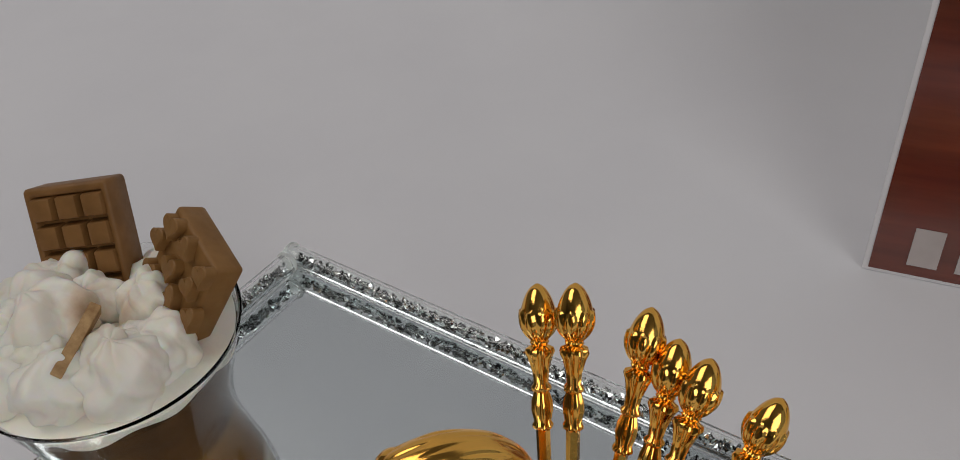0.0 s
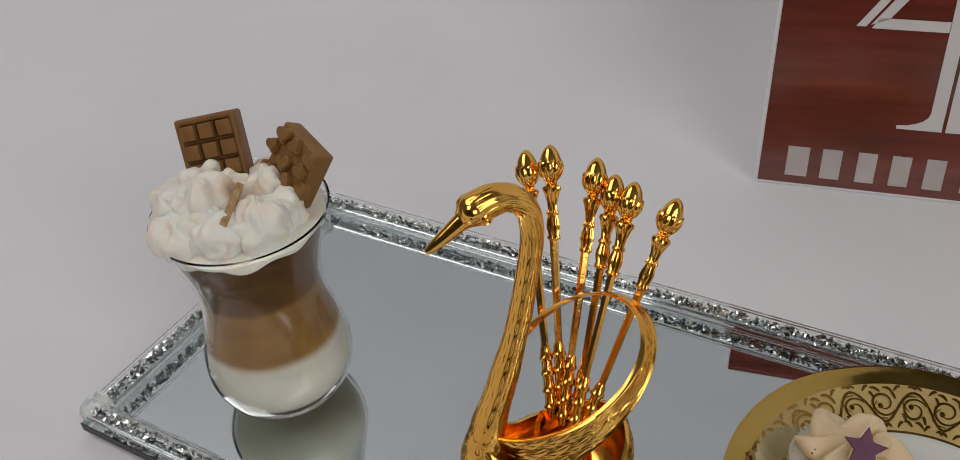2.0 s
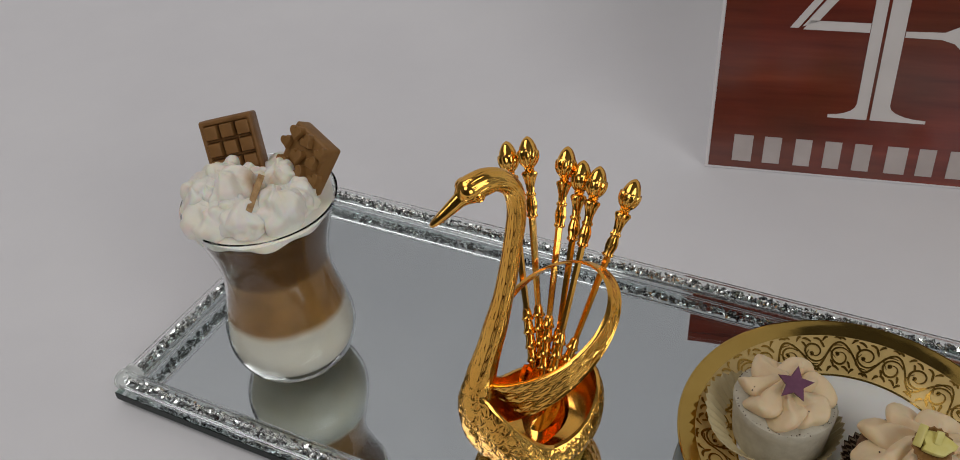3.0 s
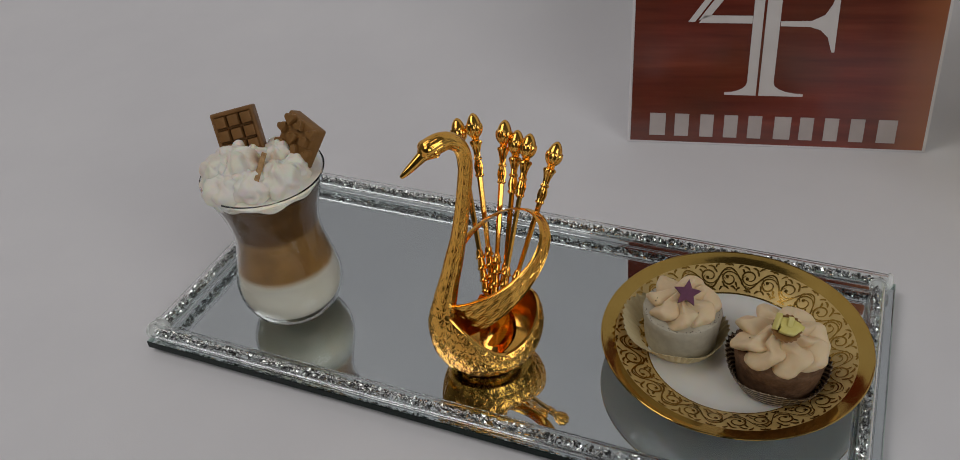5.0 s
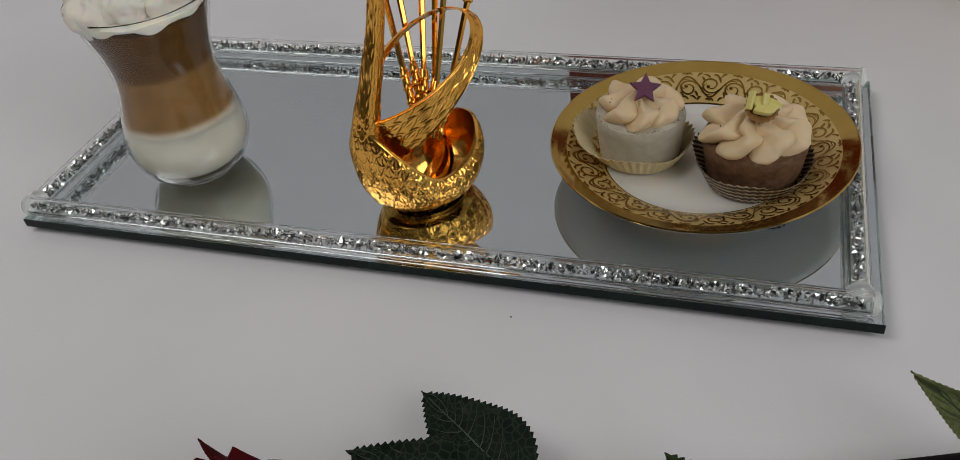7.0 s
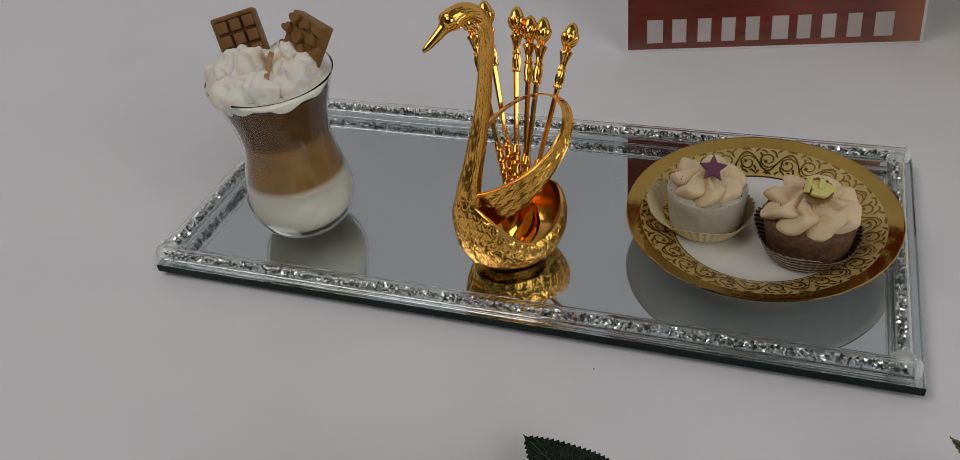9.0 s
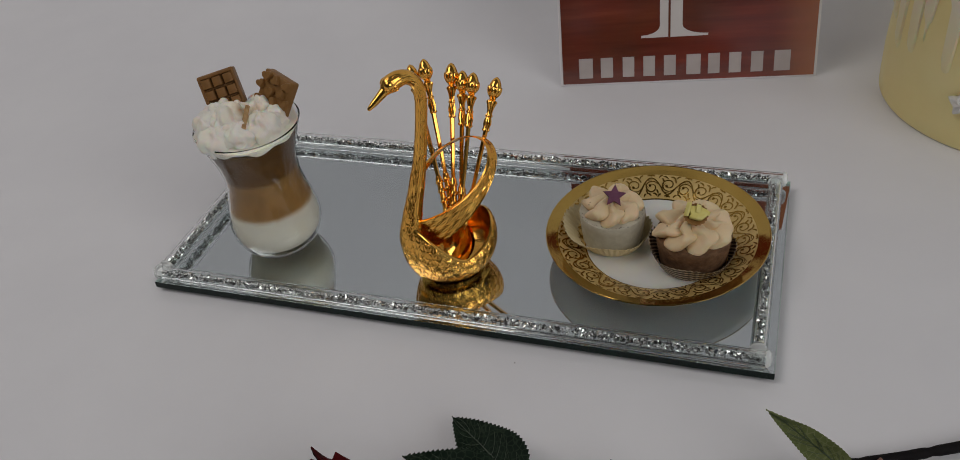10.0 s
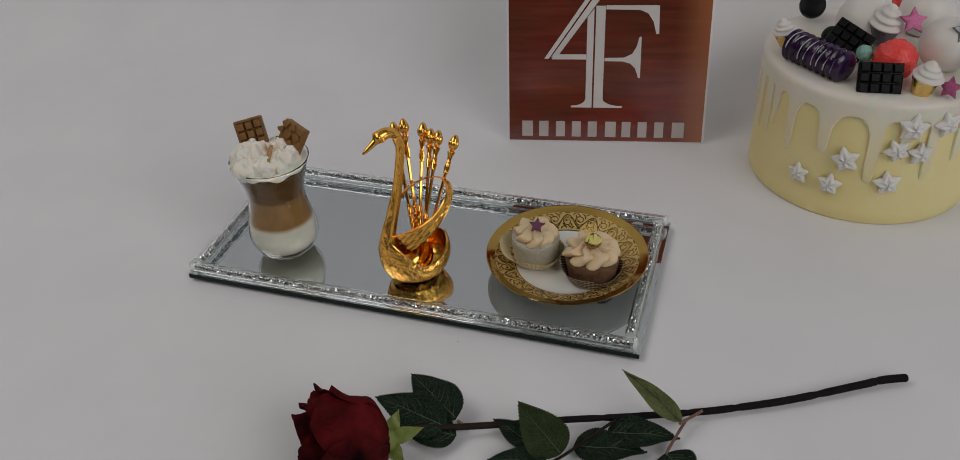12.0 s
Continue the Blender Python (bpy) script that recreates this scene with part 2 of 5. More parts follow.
def print_mat():
    """Glossy print of dark reddish-brown boards, paler and more orange towards one side, where glare is put into the
    colour too.
    """
    m, nt, b = nodes_of("brown_print")
    tc = nt.nodes.new("ShaderNodeTexCoord")
    mp = nt.nodes.new("ShaderNodeMapping")
    mp.inputs["Scale"].default_value = (7.0, 1.0, 90.0)
    link(nt, tc.outputs["Object"], mp.inputs[0])
    n = noise_tex(nt, mp.outputs[0], 1.6, 6.0)
    grain = ramp(nt, n, [(0.25, (0.088, 0.0185, 0.0085)), (0.55, (0.152, 0.033, 0.015)), (0.8, (0.215, 0.056, 0.026))])
    mp2 = nt.nodes.new("ShaderNodeMapping")
    mp2.inputs["Scale"].default_value = (9.0, 9.0, 9.0)
    link(nt, tc.outputs["Object"], mp2.inputs[0])
    n2 = noise_tex(nt, mp2.outputs[0], 1.3, 2.0)
    tone = ramp(nt, n2, [(0.35, (0.85, 0.95, 0.9)), (0.65, (1.35, 0.72, 0.8))])
    mix = nt.nodes.new("ShaderNodeMix")
    mix.data_type, mix.blend_type = "RGBA", "MULTIPLY"
    mix.inputs[0].default_value = 0.8
    link(nt, grain, mix.inputs[6])
    link(nt, tone, mix.inputs[7])
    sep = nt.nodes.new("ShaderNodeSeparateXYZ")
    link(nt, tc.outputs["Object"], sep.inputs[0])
    # orange side: printed tone plus glare painted into the colour
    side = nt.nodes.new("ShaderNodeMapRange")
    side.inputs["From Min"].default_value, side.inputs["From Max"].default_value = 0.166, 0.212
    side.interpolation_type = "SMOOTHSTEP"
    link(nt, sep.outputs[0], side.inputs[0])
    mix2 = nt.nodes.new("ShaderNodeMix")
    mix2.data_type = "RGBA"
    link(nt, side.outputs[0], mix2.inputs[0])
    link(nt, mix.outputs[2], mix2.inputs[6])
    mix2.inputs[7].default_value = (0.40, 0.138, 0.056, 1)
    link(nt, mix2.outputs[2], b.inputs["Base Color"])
    b.inputs["Roughness"].default_value = 0.2
    b.inputs["Coat Weight"].default_value, b.inputs["Coat Roughness"].default_value = 1.0, 0.12
    b.inputs["Specular IOR Level"].default_value = 0.5
    return m


def striped_paper_mat():
    """Brown baking paper with fine pale zigzag rings."""
    m, nt, b = nodes_of("striped_baking_paper")
    tc = nt.nodes.new("ShaderNodeTexCoord")
    sep = nt.nodes.new("ShaderNodeSeparateXYZ")
    link(nt, tc.outputs["Object"], sep.inputs[0])

    def calc(op, p, q):
        n = nt.nodes.new("ShaderNodeMath")
        n.operation = op
        for i, v in enumerate((p, q)):
            if isinstance(v, float):
                n.inputs[i].default_value = v
            elif v is not None:
                link(nt, v, n.inputs[i])
        return n.outputs[0]

    turn = calc("MULTIPLY", calc("ARCTAN2", sep.outputs[1], sep.outputs[0]), 46 / (2 * math.pi))
    zig = calc("MULTIPLY", calc("PINGPONG", turn, 0.5), 0.0030)
    rings = calc("SINE", calc("MULTIPLY", calc("ADD", sep.outputs[2], zig), 2 * math.pi / 0.0026), None)
    n = noise_tex(nt, tc.outputs["Object"], 260.0)
    lines = calc("ADD", calc("MULTIPLY", rings, 0.5), n)
    link(nt, ramp(nt, lines, [(0.50, (0.055, 0.032, 0.018)), (0.85, (0.50, 0.41, 0.29))]), b.inputs["Base Color"])
    b.inputs["Roughness"].default_value = 0.5
    return m


def drip_mat():
    """White icing that thins out and lets the yellow through towards the ends of its drips."""
    m, nt, b = nodes_of("drip_icing")
    tc = nt.nodes.new("ShaderNodeTexCoord")
    sep = nt.nodes.new("ShaderNodeSeparateXYZ")
    link(nt, tc.outputs["Object"], sep.inputs[0])
    n = noise_tex(nt, tc.outputs["Object"], 25.0)
    add = nt.nodes.new("ShaderNodeMath")
    add.operation = "MULTIPLY_ADD"
    link(nt, n, add.inputs[0])
    add.inputs[1].default_value = 0.03
    link(nt, sep.outputs[2], add.inputs[2])
    rg = nt.nodes.new("ShaderNodeMapRange")
    rg.inputs["From Min"].default_value, rg.inputs["From Max"].default_value = 0.064, 0.146
    link(nt, add.outputs[0], rg.inputs[0])
    link(nt, ramp(nt, rg.outputs[0], [(0.0, (0.86, 0.75, 0.41)), (0.55, (0.84, 0.77, 0.57)), (1.0, (0.81, 0.77, 0.72))]), b.inputs["Base Color"])
    b.inputs["Roughness"].default_value = 0.36
    b.inputs["Subsurface Weight"].default_value, b.inputs["Subsurface Scale"].default_value = 0.4, 0.004
    bump(nt, b, noise_tex(nt, tc.outputs["Object"], 120.0), 0.6, 0.0003)
    return m


M["icing_drip"] = drip_mat()


def stain_cream(m):
    """Coffee-brown tint soaked into the cream round the wick."""
    nt = m.node_tree
    b = nt.nodes["Principled BSDF"]
    base = b.inputs["Base Color"].links[0].from_socket
    tc = nt.nodes.new("ShaderNodeTexCoord")
    off = nt.nodes.new("ShaderNodeVectorMath")
    off.operation = "SUBTRACT"
    off.inputs[1].default_value = (0.0045, -0.0015, 0.1075)
    link(nt, tc.outputs["Object"], off.inputs[0])
    ln = nt.nodes.new("ShaderNodeVectorMath")
    ln.operation = "LENGTH"
    link(nt, off.outputs[0], ln.inputs[0])
    add = nt.nodes.new("ShaderNodeMath")
    add.operation = "MULTIPLY_ADD"
    link(nt, noise_tex(nt, tc.outputs["Object"], 180.0), add.inputs[0])
    add.inputs[1].default_value = 0.010
    link(nt, ln.outputs["Value"], add.inputs[2])
    rg = nt.nodes.new("ShaderNodeMapRange")
    rg.inputs["From Min"].default_value, rg.inputs["From Max"].default_value = 0.0075, 0.0150
    rg.inputs["To Min"].default_value, rg.inputs["To Max"].default_value = 0.75, 0.0
    link(nt, add.outputs[0], rg.inputs[0])
    mix = nt.nodes.new("ShaderNodeMix")
    mix.data_type = "RGBA"
    link(nt, rg.outputs[0], mix.inputs[0])
    link(nt, base, mix.inputs[6])
    mix.inputs[7].default_value = (0.50, 0.29, 0.12, 1)
    link(nt, mix.outputs[2], b.inputs["Base Color"])


def bleed(m, z0, z1, colour, amount):
    """Colour of the neighbouring wax that has run into this layer, fading from height z0 to z1 with an uneven edge."""
    nt = m.node_tree
    b = nt.nodes["Principled BSDF"]
    base = b.inputs["Base Color"].links[0].from_socket
    tc = nt.nodes.new("ShaderNodeTexCoord")
    sep = nt.nodes.new("ShaderNodeSeparateXYZ")
    link(nt, tc.outputs["Object"], sep.inputs[0])
    add = nt.nodes.new("ShaderNodeMath")
    add.operation = "MULTIPLY_ADD"
    link(nt, noise_tex(nt, tc.outputs["Object"], 70.0), add.inputs[0])
    add.inputs[1].default_value = 0.003
    link(nt, sep.outputs[2], add.inputs[2])
    rg = nt.nodes.new("ShaderNodeMapRange")
    rg.interpolation_type = "SMOOTHSTEP"
    rg.inputs["From Min"].default_value, rg.inputs["From Max"].default_value = z0 + 0.0015, z1 + 0.0015
    rg.inputs["To Min"].default_value, rg.inputs["To Max"].default_value = amount, 0.0
    link(nt, add.outputs[0], rg.inputs[0])
    mix = nt.nodes.new("ShaderNodeMix")
    mix.data_type = "RGBA"
    link(nt, rg.outputs[0], mix.inputs[0])
    link(nt, base, mix.inputs[6])
    mix.inputs[7].default_value = (*colour, 1)
    link(nt, mix.outputs[2], b.inputs["Base Color"])


bleed(M["wax_caramel"], 0.0335, 0.0385, (0.54, 0.50, 0.41), 1.0)
bleed(M["wax_brown"], 0.0605, 0.0640, (0.20, 0.115, 0.040), 0.95)
stain_cream(M["cream"])
M["mirror"] = mirror_mat()
M["gold_satin"] = satin_gold_mat()
M["crystal"] = crystal_mat()
M["print"] = print_mat()
M["paper_brown"] = striped_paper_mat()
M["leaf_dark"] = leaf_mat("dark_leaf", (0.005, 0.011, 0.007), (0.011, 0.022, 0.013), (0.030, 0.044, 0.028))
M["leaf_light"] = leaf_mat("leaf_back", (0.022, 0.035, 0.013), (0.038, 0.055, 0.022), (0.046, 0.063, 0.027))
M["leaf_pale"] = leaf_mat("pale_leaf_back", (0.100, 0.122, 0.042), (0.140, 0.160, 0.062), (0.17, 0.19, 0.085))

# ---- mesh tools ----


def finish(bm, name, material, sharp=38.0, smooth=True):
    bmesh.ops.remove_doubles(bm, verts=bm.verts, dist=1e-6)
    bmesh.ops.recalc_face_normals(bm, faces=bm.faces)
    me = bpy.data.meshes.new(name)
    bm.to_mesh(me)
    bm.free()
    for mt in material if isinstance(material, (list, tuple)) else [material]:
        me.materials.append(mt)
    if smooth:
        me.shade_smooth()
        me.set_sharp_from_angle(angle=radians(sharp))
    return me


def part(name, bm, material, parent=None, label="", m=None, sharp=38.0, smooth=True):
    """One mesh object, under a thing or under a part."""
    ob = new(name, finish(bm, name, material, sharp, smooth))
    if parent is not None:
        ob.parent = parent
    if m is not None:
        ob.matrix_basis = m
    return tagged(ob, label)


def thing(name, m, label, category, group="", kind=""):
    ob = new(name)
    ob.empty_display_size = 0.01
    ob.matrix_basis = m
    return tagged(ob, label, category, group, kind)


def grid_faces(bm, rows, close_u=True, close_v=False):
    """Quads over rows of vertices; rows close round when close_u, first and last row join when close_v."""
    n = len(rows[0])
    rr = rows + [rows[0]] if close_v else rows
    for a, b in zip(rr, rr[1:]):
        for i in range(n if close_u else n - 1):
            j = (i + 1) % n
            bm.faces.new((a[i], a[j], b[j], b[i]))


def lathe(bm, profile, seg=64, m=Matrix(), cap0=False, cap1=False, closed=False, wave=None):
    rows = []
    for k, (r, z) in enumerate(profile):
        row = []
        for i in range(seg):
            a = 2 * math.pi * i / seg
            rr, zz = (r, z) if wave is None else wave(r, z, a, k)
            row.append(bm.verts.new(m @ Vector((rr * math.cos(a), rr * math.sin(a), zz))))
        rows.append(row)
    grid_faces(bm, rows, True, closed)
    if cap0:
        bm.faces.new(rows[0][::-1])
    if cap1:
        bm.faces.new(rows[-1])
    return rows


def tube(bm, pts, radii, seg=12, caps=True, up=Vector((0, 0, 1)), flat=1.0):
    """A tube along points with a radius at each; flat squeezes it across."""
    pts = [Vector(p) for p in pts]
    if isinstance(radii, (int, float)):
        radii = [radii] * len(pts)
    rows = []
    for i, p in enumerate(pts):
        d = (pts[min(i + 1, len(pts) - 1)] - pts[max(i - 1, 0)]).normalized()
        x = d.cross(up)
        if x.length < 1e-4:
            x = d.cross(Vector((1, 0, 0)))
        x.normalize()
        y = x.cross(d).normalized()
        rows.append([bm.verts.new(p + radii[i] * (math.cos(2 * math.pi * k / seg) * x * flat + math.sin(2 * math.pi * k / seg) * y)) for k in range(seg)])
    grid_faces(bm, rows)
    if caps:
        bm.faces.new(rows[0][::-1])
        bm.faces.new(rows[-1])
    return rows


def spline(pts, n):
    """Points along a smooth curve through pts (Catmull-Rom)."""
    pts = [Vector(p) for p in pts]
    out = []
    for i in range(len(pts) - 1):
        p0, p1, p2, p3 = pts[max(i - 1, 0)], pts[i], pts[i + 1], pts[min(i + 2, len(pts) - 1)]
        for k in range(n):
            t = k / n
            out.append(0.5 * (2 * p1 + (p2 - p0) * t + (2 * p0 - 5 * p1 + 4 * p2 - p3) * t * t + (3 * p1 - p0 - 3 * p2 + p3) * t ** 3))
    out.append(pts[-1])
    return out


def box(bm, size, m=Matrix(), bevel=0.0, segs=2, taper=1.0):
    """A box with bevelled edges; taper narrows its top."""
    sub = bmesh.new()
    bmesh.ops.create_cube(sub, size=1.0)
    for v in sub.verts:
        k = taper if v.co.z > 0 else 1.0
        v.co = Vector((v.co.x * size[0] * k, v.co.y * size[1] * k, v.co.z * size[2]))
    if bevel:
        bmesh.ops.bevel(sub, geom=sub.edges[:], offset=bevel, segments=segs, affect="EDGES", profile=0.5)
    join(bm, sub, m)


def join(bm, sub, m=Matrix()):
    made = {v: bm.verts.new(m @ v.co) for v in sub.verts}
    for f in sub.faces:
        bm.faces.new([made[v] for v in f.verts])
    sub.free()


def prism(bm, outline, depth, m=Matrix(), bevel=0.0, puff=0.0):
    """A flat shape of outline points (x, y), depth thick along z, its top edge bevelled or puffed to a middle point."""
    n = len(outline)
    cx, cy = sum(p[0] for p in outline) / n, sum(p[1] for p in outline) / n
    lo = [bm.verts.new(m @ Vector((x, y, 0))) for x, y in outline]
    hi = [bm.verts.new(m @ Vector((x, y, depth - bevel))) for x, y in outline]
    rows = [lo, hi]
    if bevel:
        k = 1 - bevel / max(1e-6, max(math.hypot(x - cx, y - cy) for x, y in outline)) * 1.2
        rows.append([bm.verts.new(m @ Vector((cx + (x - cx) * k, cy + (y - cy) * k, depth))) for x, y in outline])
    grid_faces(bm, rows)
    bm.faces.new(lo[::-1])
    if puff:
        c = bm.verts.new(m @ Vector((cx, cy, depth + puff)))
        top = rows[-1]
        for i in range(n):
            bm.faces.new((top[i], top[(i + 1) % n], c))
    else:
        bm.faces.new(rows[-1])


def star_outline(r, inner=0.5, points=5, turn=90):
    return [((r if k % 2 == 0 else r * inner) * math.cos(radians(turn + 180 * k / points)), (r if k % 2 == 0 else r * inner) * math.sin(radians(turn + 180 * k / points))) for k in range(2 * points)]


def frame_of(origin, x, y):
    """A pose whose x axis is x and whose y axis lies nearest to y."""
    x = Vector(x).normalized()
    z = x.cross(Vector(y)).normalized()
    y = z.cross(x)
    m = Matrix((x, y, z)).transposed().to_4x4()
    m.translation = origin
    return m


# ---- the large structure ----


def build_room():
    # the white sheet: flat on the table, then swept up behind the sign
    bm = bmesh.new()
    prof = [(-0.95 + 0.11 * k, 0.0) for k in range(12)]
    prof += [(0.38 + 0.14 * math.sin(radians(a)), 0.14 - 0.14 * math.cos(radians(a))) for a in range(0, 91, 9)]
    prof += [(0.52, 0.14 + 0.1 * k) for k in range(1, 16)]
    rows = []
    for i in range(31):
        x = -1.9 + 3.7 * i / 30
        rows.append([bm.verts.new((x, y + (0.004 * noise.noise(Vector((x * 2, z * 3, 1.0))) if z > 0.02 else 0), z)) for y, z in prof])
    grid_faces(bm, rows, False)
    bmesh.ops.recalc_face_normals(bm, faces=bm.faces)
    bmesh.ops.solidify(bm, geom=bm.faces[:], thickness=-0.0015)
    ob = part("backdrop", bm, M["sheet"])
    tagged(ob, "plain white sheet over the table, swept up behind", "backdrop", kind="structure")
    bm = bmesh.new()
    box(bm, (3.7, 1.6, 0.04), pose(-0.05, -0.18, -0.0225), 0.004)
    ob = part("table_top", bm, M["wood"])
    tagged(ob, "wooden table top under the white sheet", "table", kind="structure")
    for x in (-1.8, 1.7):
        for y in (-0.9, 0.5):
            bm = bmesh.new()
            box(bm, (0.07, 0.07, 0.7), pose(0, 0, 0.35), 0.004)
            part("leg", bm, M["wood"], ob, m=pose(x, y, -0.7425))

    def slab(name, size, at, label, category):
        bm = bmesh.new()
        box(bm, size, Matrix())
        o = part(name, bm, M["wall"], m=pose(*at))
        tagged(o, label, category, kind="structure")

    slab("floor", (4.4, 4.4, 0.1), (0.0, -0.9, -0.793), "plain floor of the room", "floor")
    slab("ceiling", (4.4, 4.4, 0.1), (0.0, -0.9, 1.85), "plain painted ceiling", "ceiling")
    slab("wall_north", (4.4, 0.1, 2.6), (0.0, 1.25, 0.53), "plain painted wall", "wall")
    slab("wall_south", (4.4, 0.1, 2.6), (0.0, -3.05, 0.53), "plain painted wall", "wall")
    slab("wall_west", (0.1, 4.4, 2.6), (-2.15, -0.9, 0.53), "plain painted wall", "wall")
    # the east wall has the window that lights the table
    bm = bmesh.new()
    for size, at in (((0.1, 0.75, 2.6), (0, 1.775, 0)), ((0.1, 0.8, 2.6), (0, -1.75, 0)), ((0.1, 2.85, 0.85), (0, -0.02, -0.875)), ((0.1, 2.85, 0.25), (0, -0.02, 1.175))):
        box(bm, size, pose(*at))
    o = part("wall_east", bm, M["wall"], m=pose(2.15, -0.9, 0.53))
    tagged(o, "plain painted wall with a window opening", "wall", kind="structure")


build_room()

# ---- the mirrored tray ----
TRAY_L, TRAY_W, MIRROR_Z = 0.400, 0.179, 0.0080


def crystals(bm, p0, p1, spread, count, rnd):
    """Splinters of crushed crystal strewn along a line."""
    p0, p1 = Vector(p0), Vector(p1)
    for _ in range(count):
        c = p0.lerp(p1, rnd.random()) + Vector((0, 0, 0))
        a, rr = rnd.uniform(0, 2 * math.pi), spread * math.sqrt(rnd.random())
        d = (p1 - p0).normalized()
        side = d.cross(Vector((0, 0, 1))).normalized()
        c = c + side * (rr * math.cos(a)) + Vector((0, 0, rr * math.sin(a)))
        s = rnd.uniform(0.0009, 0.0016)
        rot = Euler((rnd.uniform(0, 6.3), rnd.uniform(0, 6.3), rnd.uniform(0, 6.3))).to_matrix()
        vs = [bm.verts.new(c + rot @ Vector(q) * s) for q in ((rnd.uniform(0.7, 1.2), 0, 0), (-rnd.uniform(0.5, 1), rnd.uniform(0.4, 0.9), 0), (-rnd.uniform(0.4, 0.8), -rnd.uniform(0.4, 0.9), 0.1), (0, 0, rnd.uniform(0.5, 1.0)), (0.1, 0, -rnd.uniform(0.4, 0.9)))]
        for f in ((0, 1, 3), (1, 2, 3), (2, 0, 3), (1, 0, 4), (2, 1, 4), (0, 2, 4)):
            bm.faces.new([vs[i] for i in f])


def build_tray():
    rnd = random.Random(4)
    tray = thing("mirror_tray", pose(0, 0, 0), "rectangular mirror tray edged with glass tubes of crushed crystal", "tray")
    # a back-silvered glass plate: clear glass above, silver under it, a dark ground edge in front, brightness painted
    # into the other edges
    low, silver, wall = 0.0033, 0.0058, 0.0004
    bm = bmesh.new()
    box(bm, (TRAY_L - 2 * wall, TRAY_W - 2 * wall, 0.0021), pose(TRAY_L / 2, TRAY_W / 2, low + 0.00105))
    part("base_plate", bm, M["edge_glass"], tray, "dark backing board")
    bm = bmesh.new()
    box(bm, (TRAY_L - 2 * wall - 0.0002, TRAY_W - 2 * wall - 0.0002, 0.0003), pose(TRAY_L / 2, TRAY_W / 2, silver - 0.00017))
    part("mirror", bm, M["mirror"], tray, "clean silvered mirror surface", smooth=False)
    bm = bmesh.new()
    box(bm, (TRAY_L - 2 * wall - 0.0002, TRAY_W - 2 * wall - 0.0002, MIRROR_Z - silver), pose(TRAY_L / 2, TRAY_W / 2, (MIRROR_Z + silver) / 2))
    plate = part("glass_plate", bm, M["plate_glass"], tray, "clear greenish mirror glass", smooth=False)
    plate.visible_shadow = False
    mid, tall = (MIRROR_Z + low) / 2, MIRROR_Z - low - 0.0001
    # back and side strips: reflected brightness painted in as a pale colour
    for sx, sy, x, y, mt, look_of in ((TRAY_L, wall, TRAY_L / 2, wall / 2, "edge_glass", "dark green ground glass edge"), (TRAY_L, wall, TRAY_L / 2, TRAY_W - wall / 2, "edge_lit", "ground glass edge, reflected brightness put into its colour"), (wall, TRAY_W - 2 * wall, wall / 2, TRAY_W / 2, "edge_lit", "ground glass edge, reflected brightness put into its colour"), (wall, TRAY_W - 2 * wall, TRAY_L - wall / 2, TRAY_W / 2, "edge_lit", "ground glass edge, reflected brightness put into its colour")):
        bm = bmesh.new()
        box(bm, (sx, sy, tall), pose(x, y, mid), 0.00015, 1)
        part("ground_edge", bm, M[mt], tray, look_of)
    for x in (0.02, TRAY_L - 0.02):
        for y in (0.02, TRAY_W - 0.02):
            bm = bmesh.new()
            lathe(bm, [(0.006, 0.0001), (0.006, 0.0034)], 20, pose(x, y, 0), True, True)
            part("foot", bm, M["edge_glass"], tray)
    r = 0.0047
    zc = MIRROR_Z + r + 0.0001
    a, b, c, d = 0.0052, TRAY_L - 0.0098, 0.0056, TRAY_W - 0.0056
    runs = [((0.003, c), (TRAY_L - 0.005, c)), ((0.003, d), (TRAY_L - 0.005, d)), ((a, c + 0.0052), (a, d - 0.0052)), ((b, c + 0.0052), (b, d - 0.0052))]
    for p, q in runs:
        p, q = Vector((*p, zc)), Vector((*q, zc))
        bm = bmesh.new()
        n = 32
        bore = 0.0031
        outer = tube(bm, [p, q], r, n, False)
        inner = tube(bm, [p, q], bore, n, False)
        for o, i in ((outer[0], inner[0]), (outer[1], inner[1])):
            for k in range(n):
                bm.faces.new((o[k], o[(k + 1) % n], i[(k + 1) % n], i[k]))
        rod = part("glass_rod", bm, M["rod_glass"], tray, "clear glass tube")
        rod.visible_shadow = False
        bm = bmesh.new()
        dd = (q - p).normalized() * 0.003
        crystals(bm, p + dd, q - dd, 0.0021, int((q - p).length * 4600), rnd)
        fill = part("crystal_filling", bm, M["crystal"], rod, "glittering splinters of crushed crystal", smooth=False)
        tagged(fill, kind="stuff")
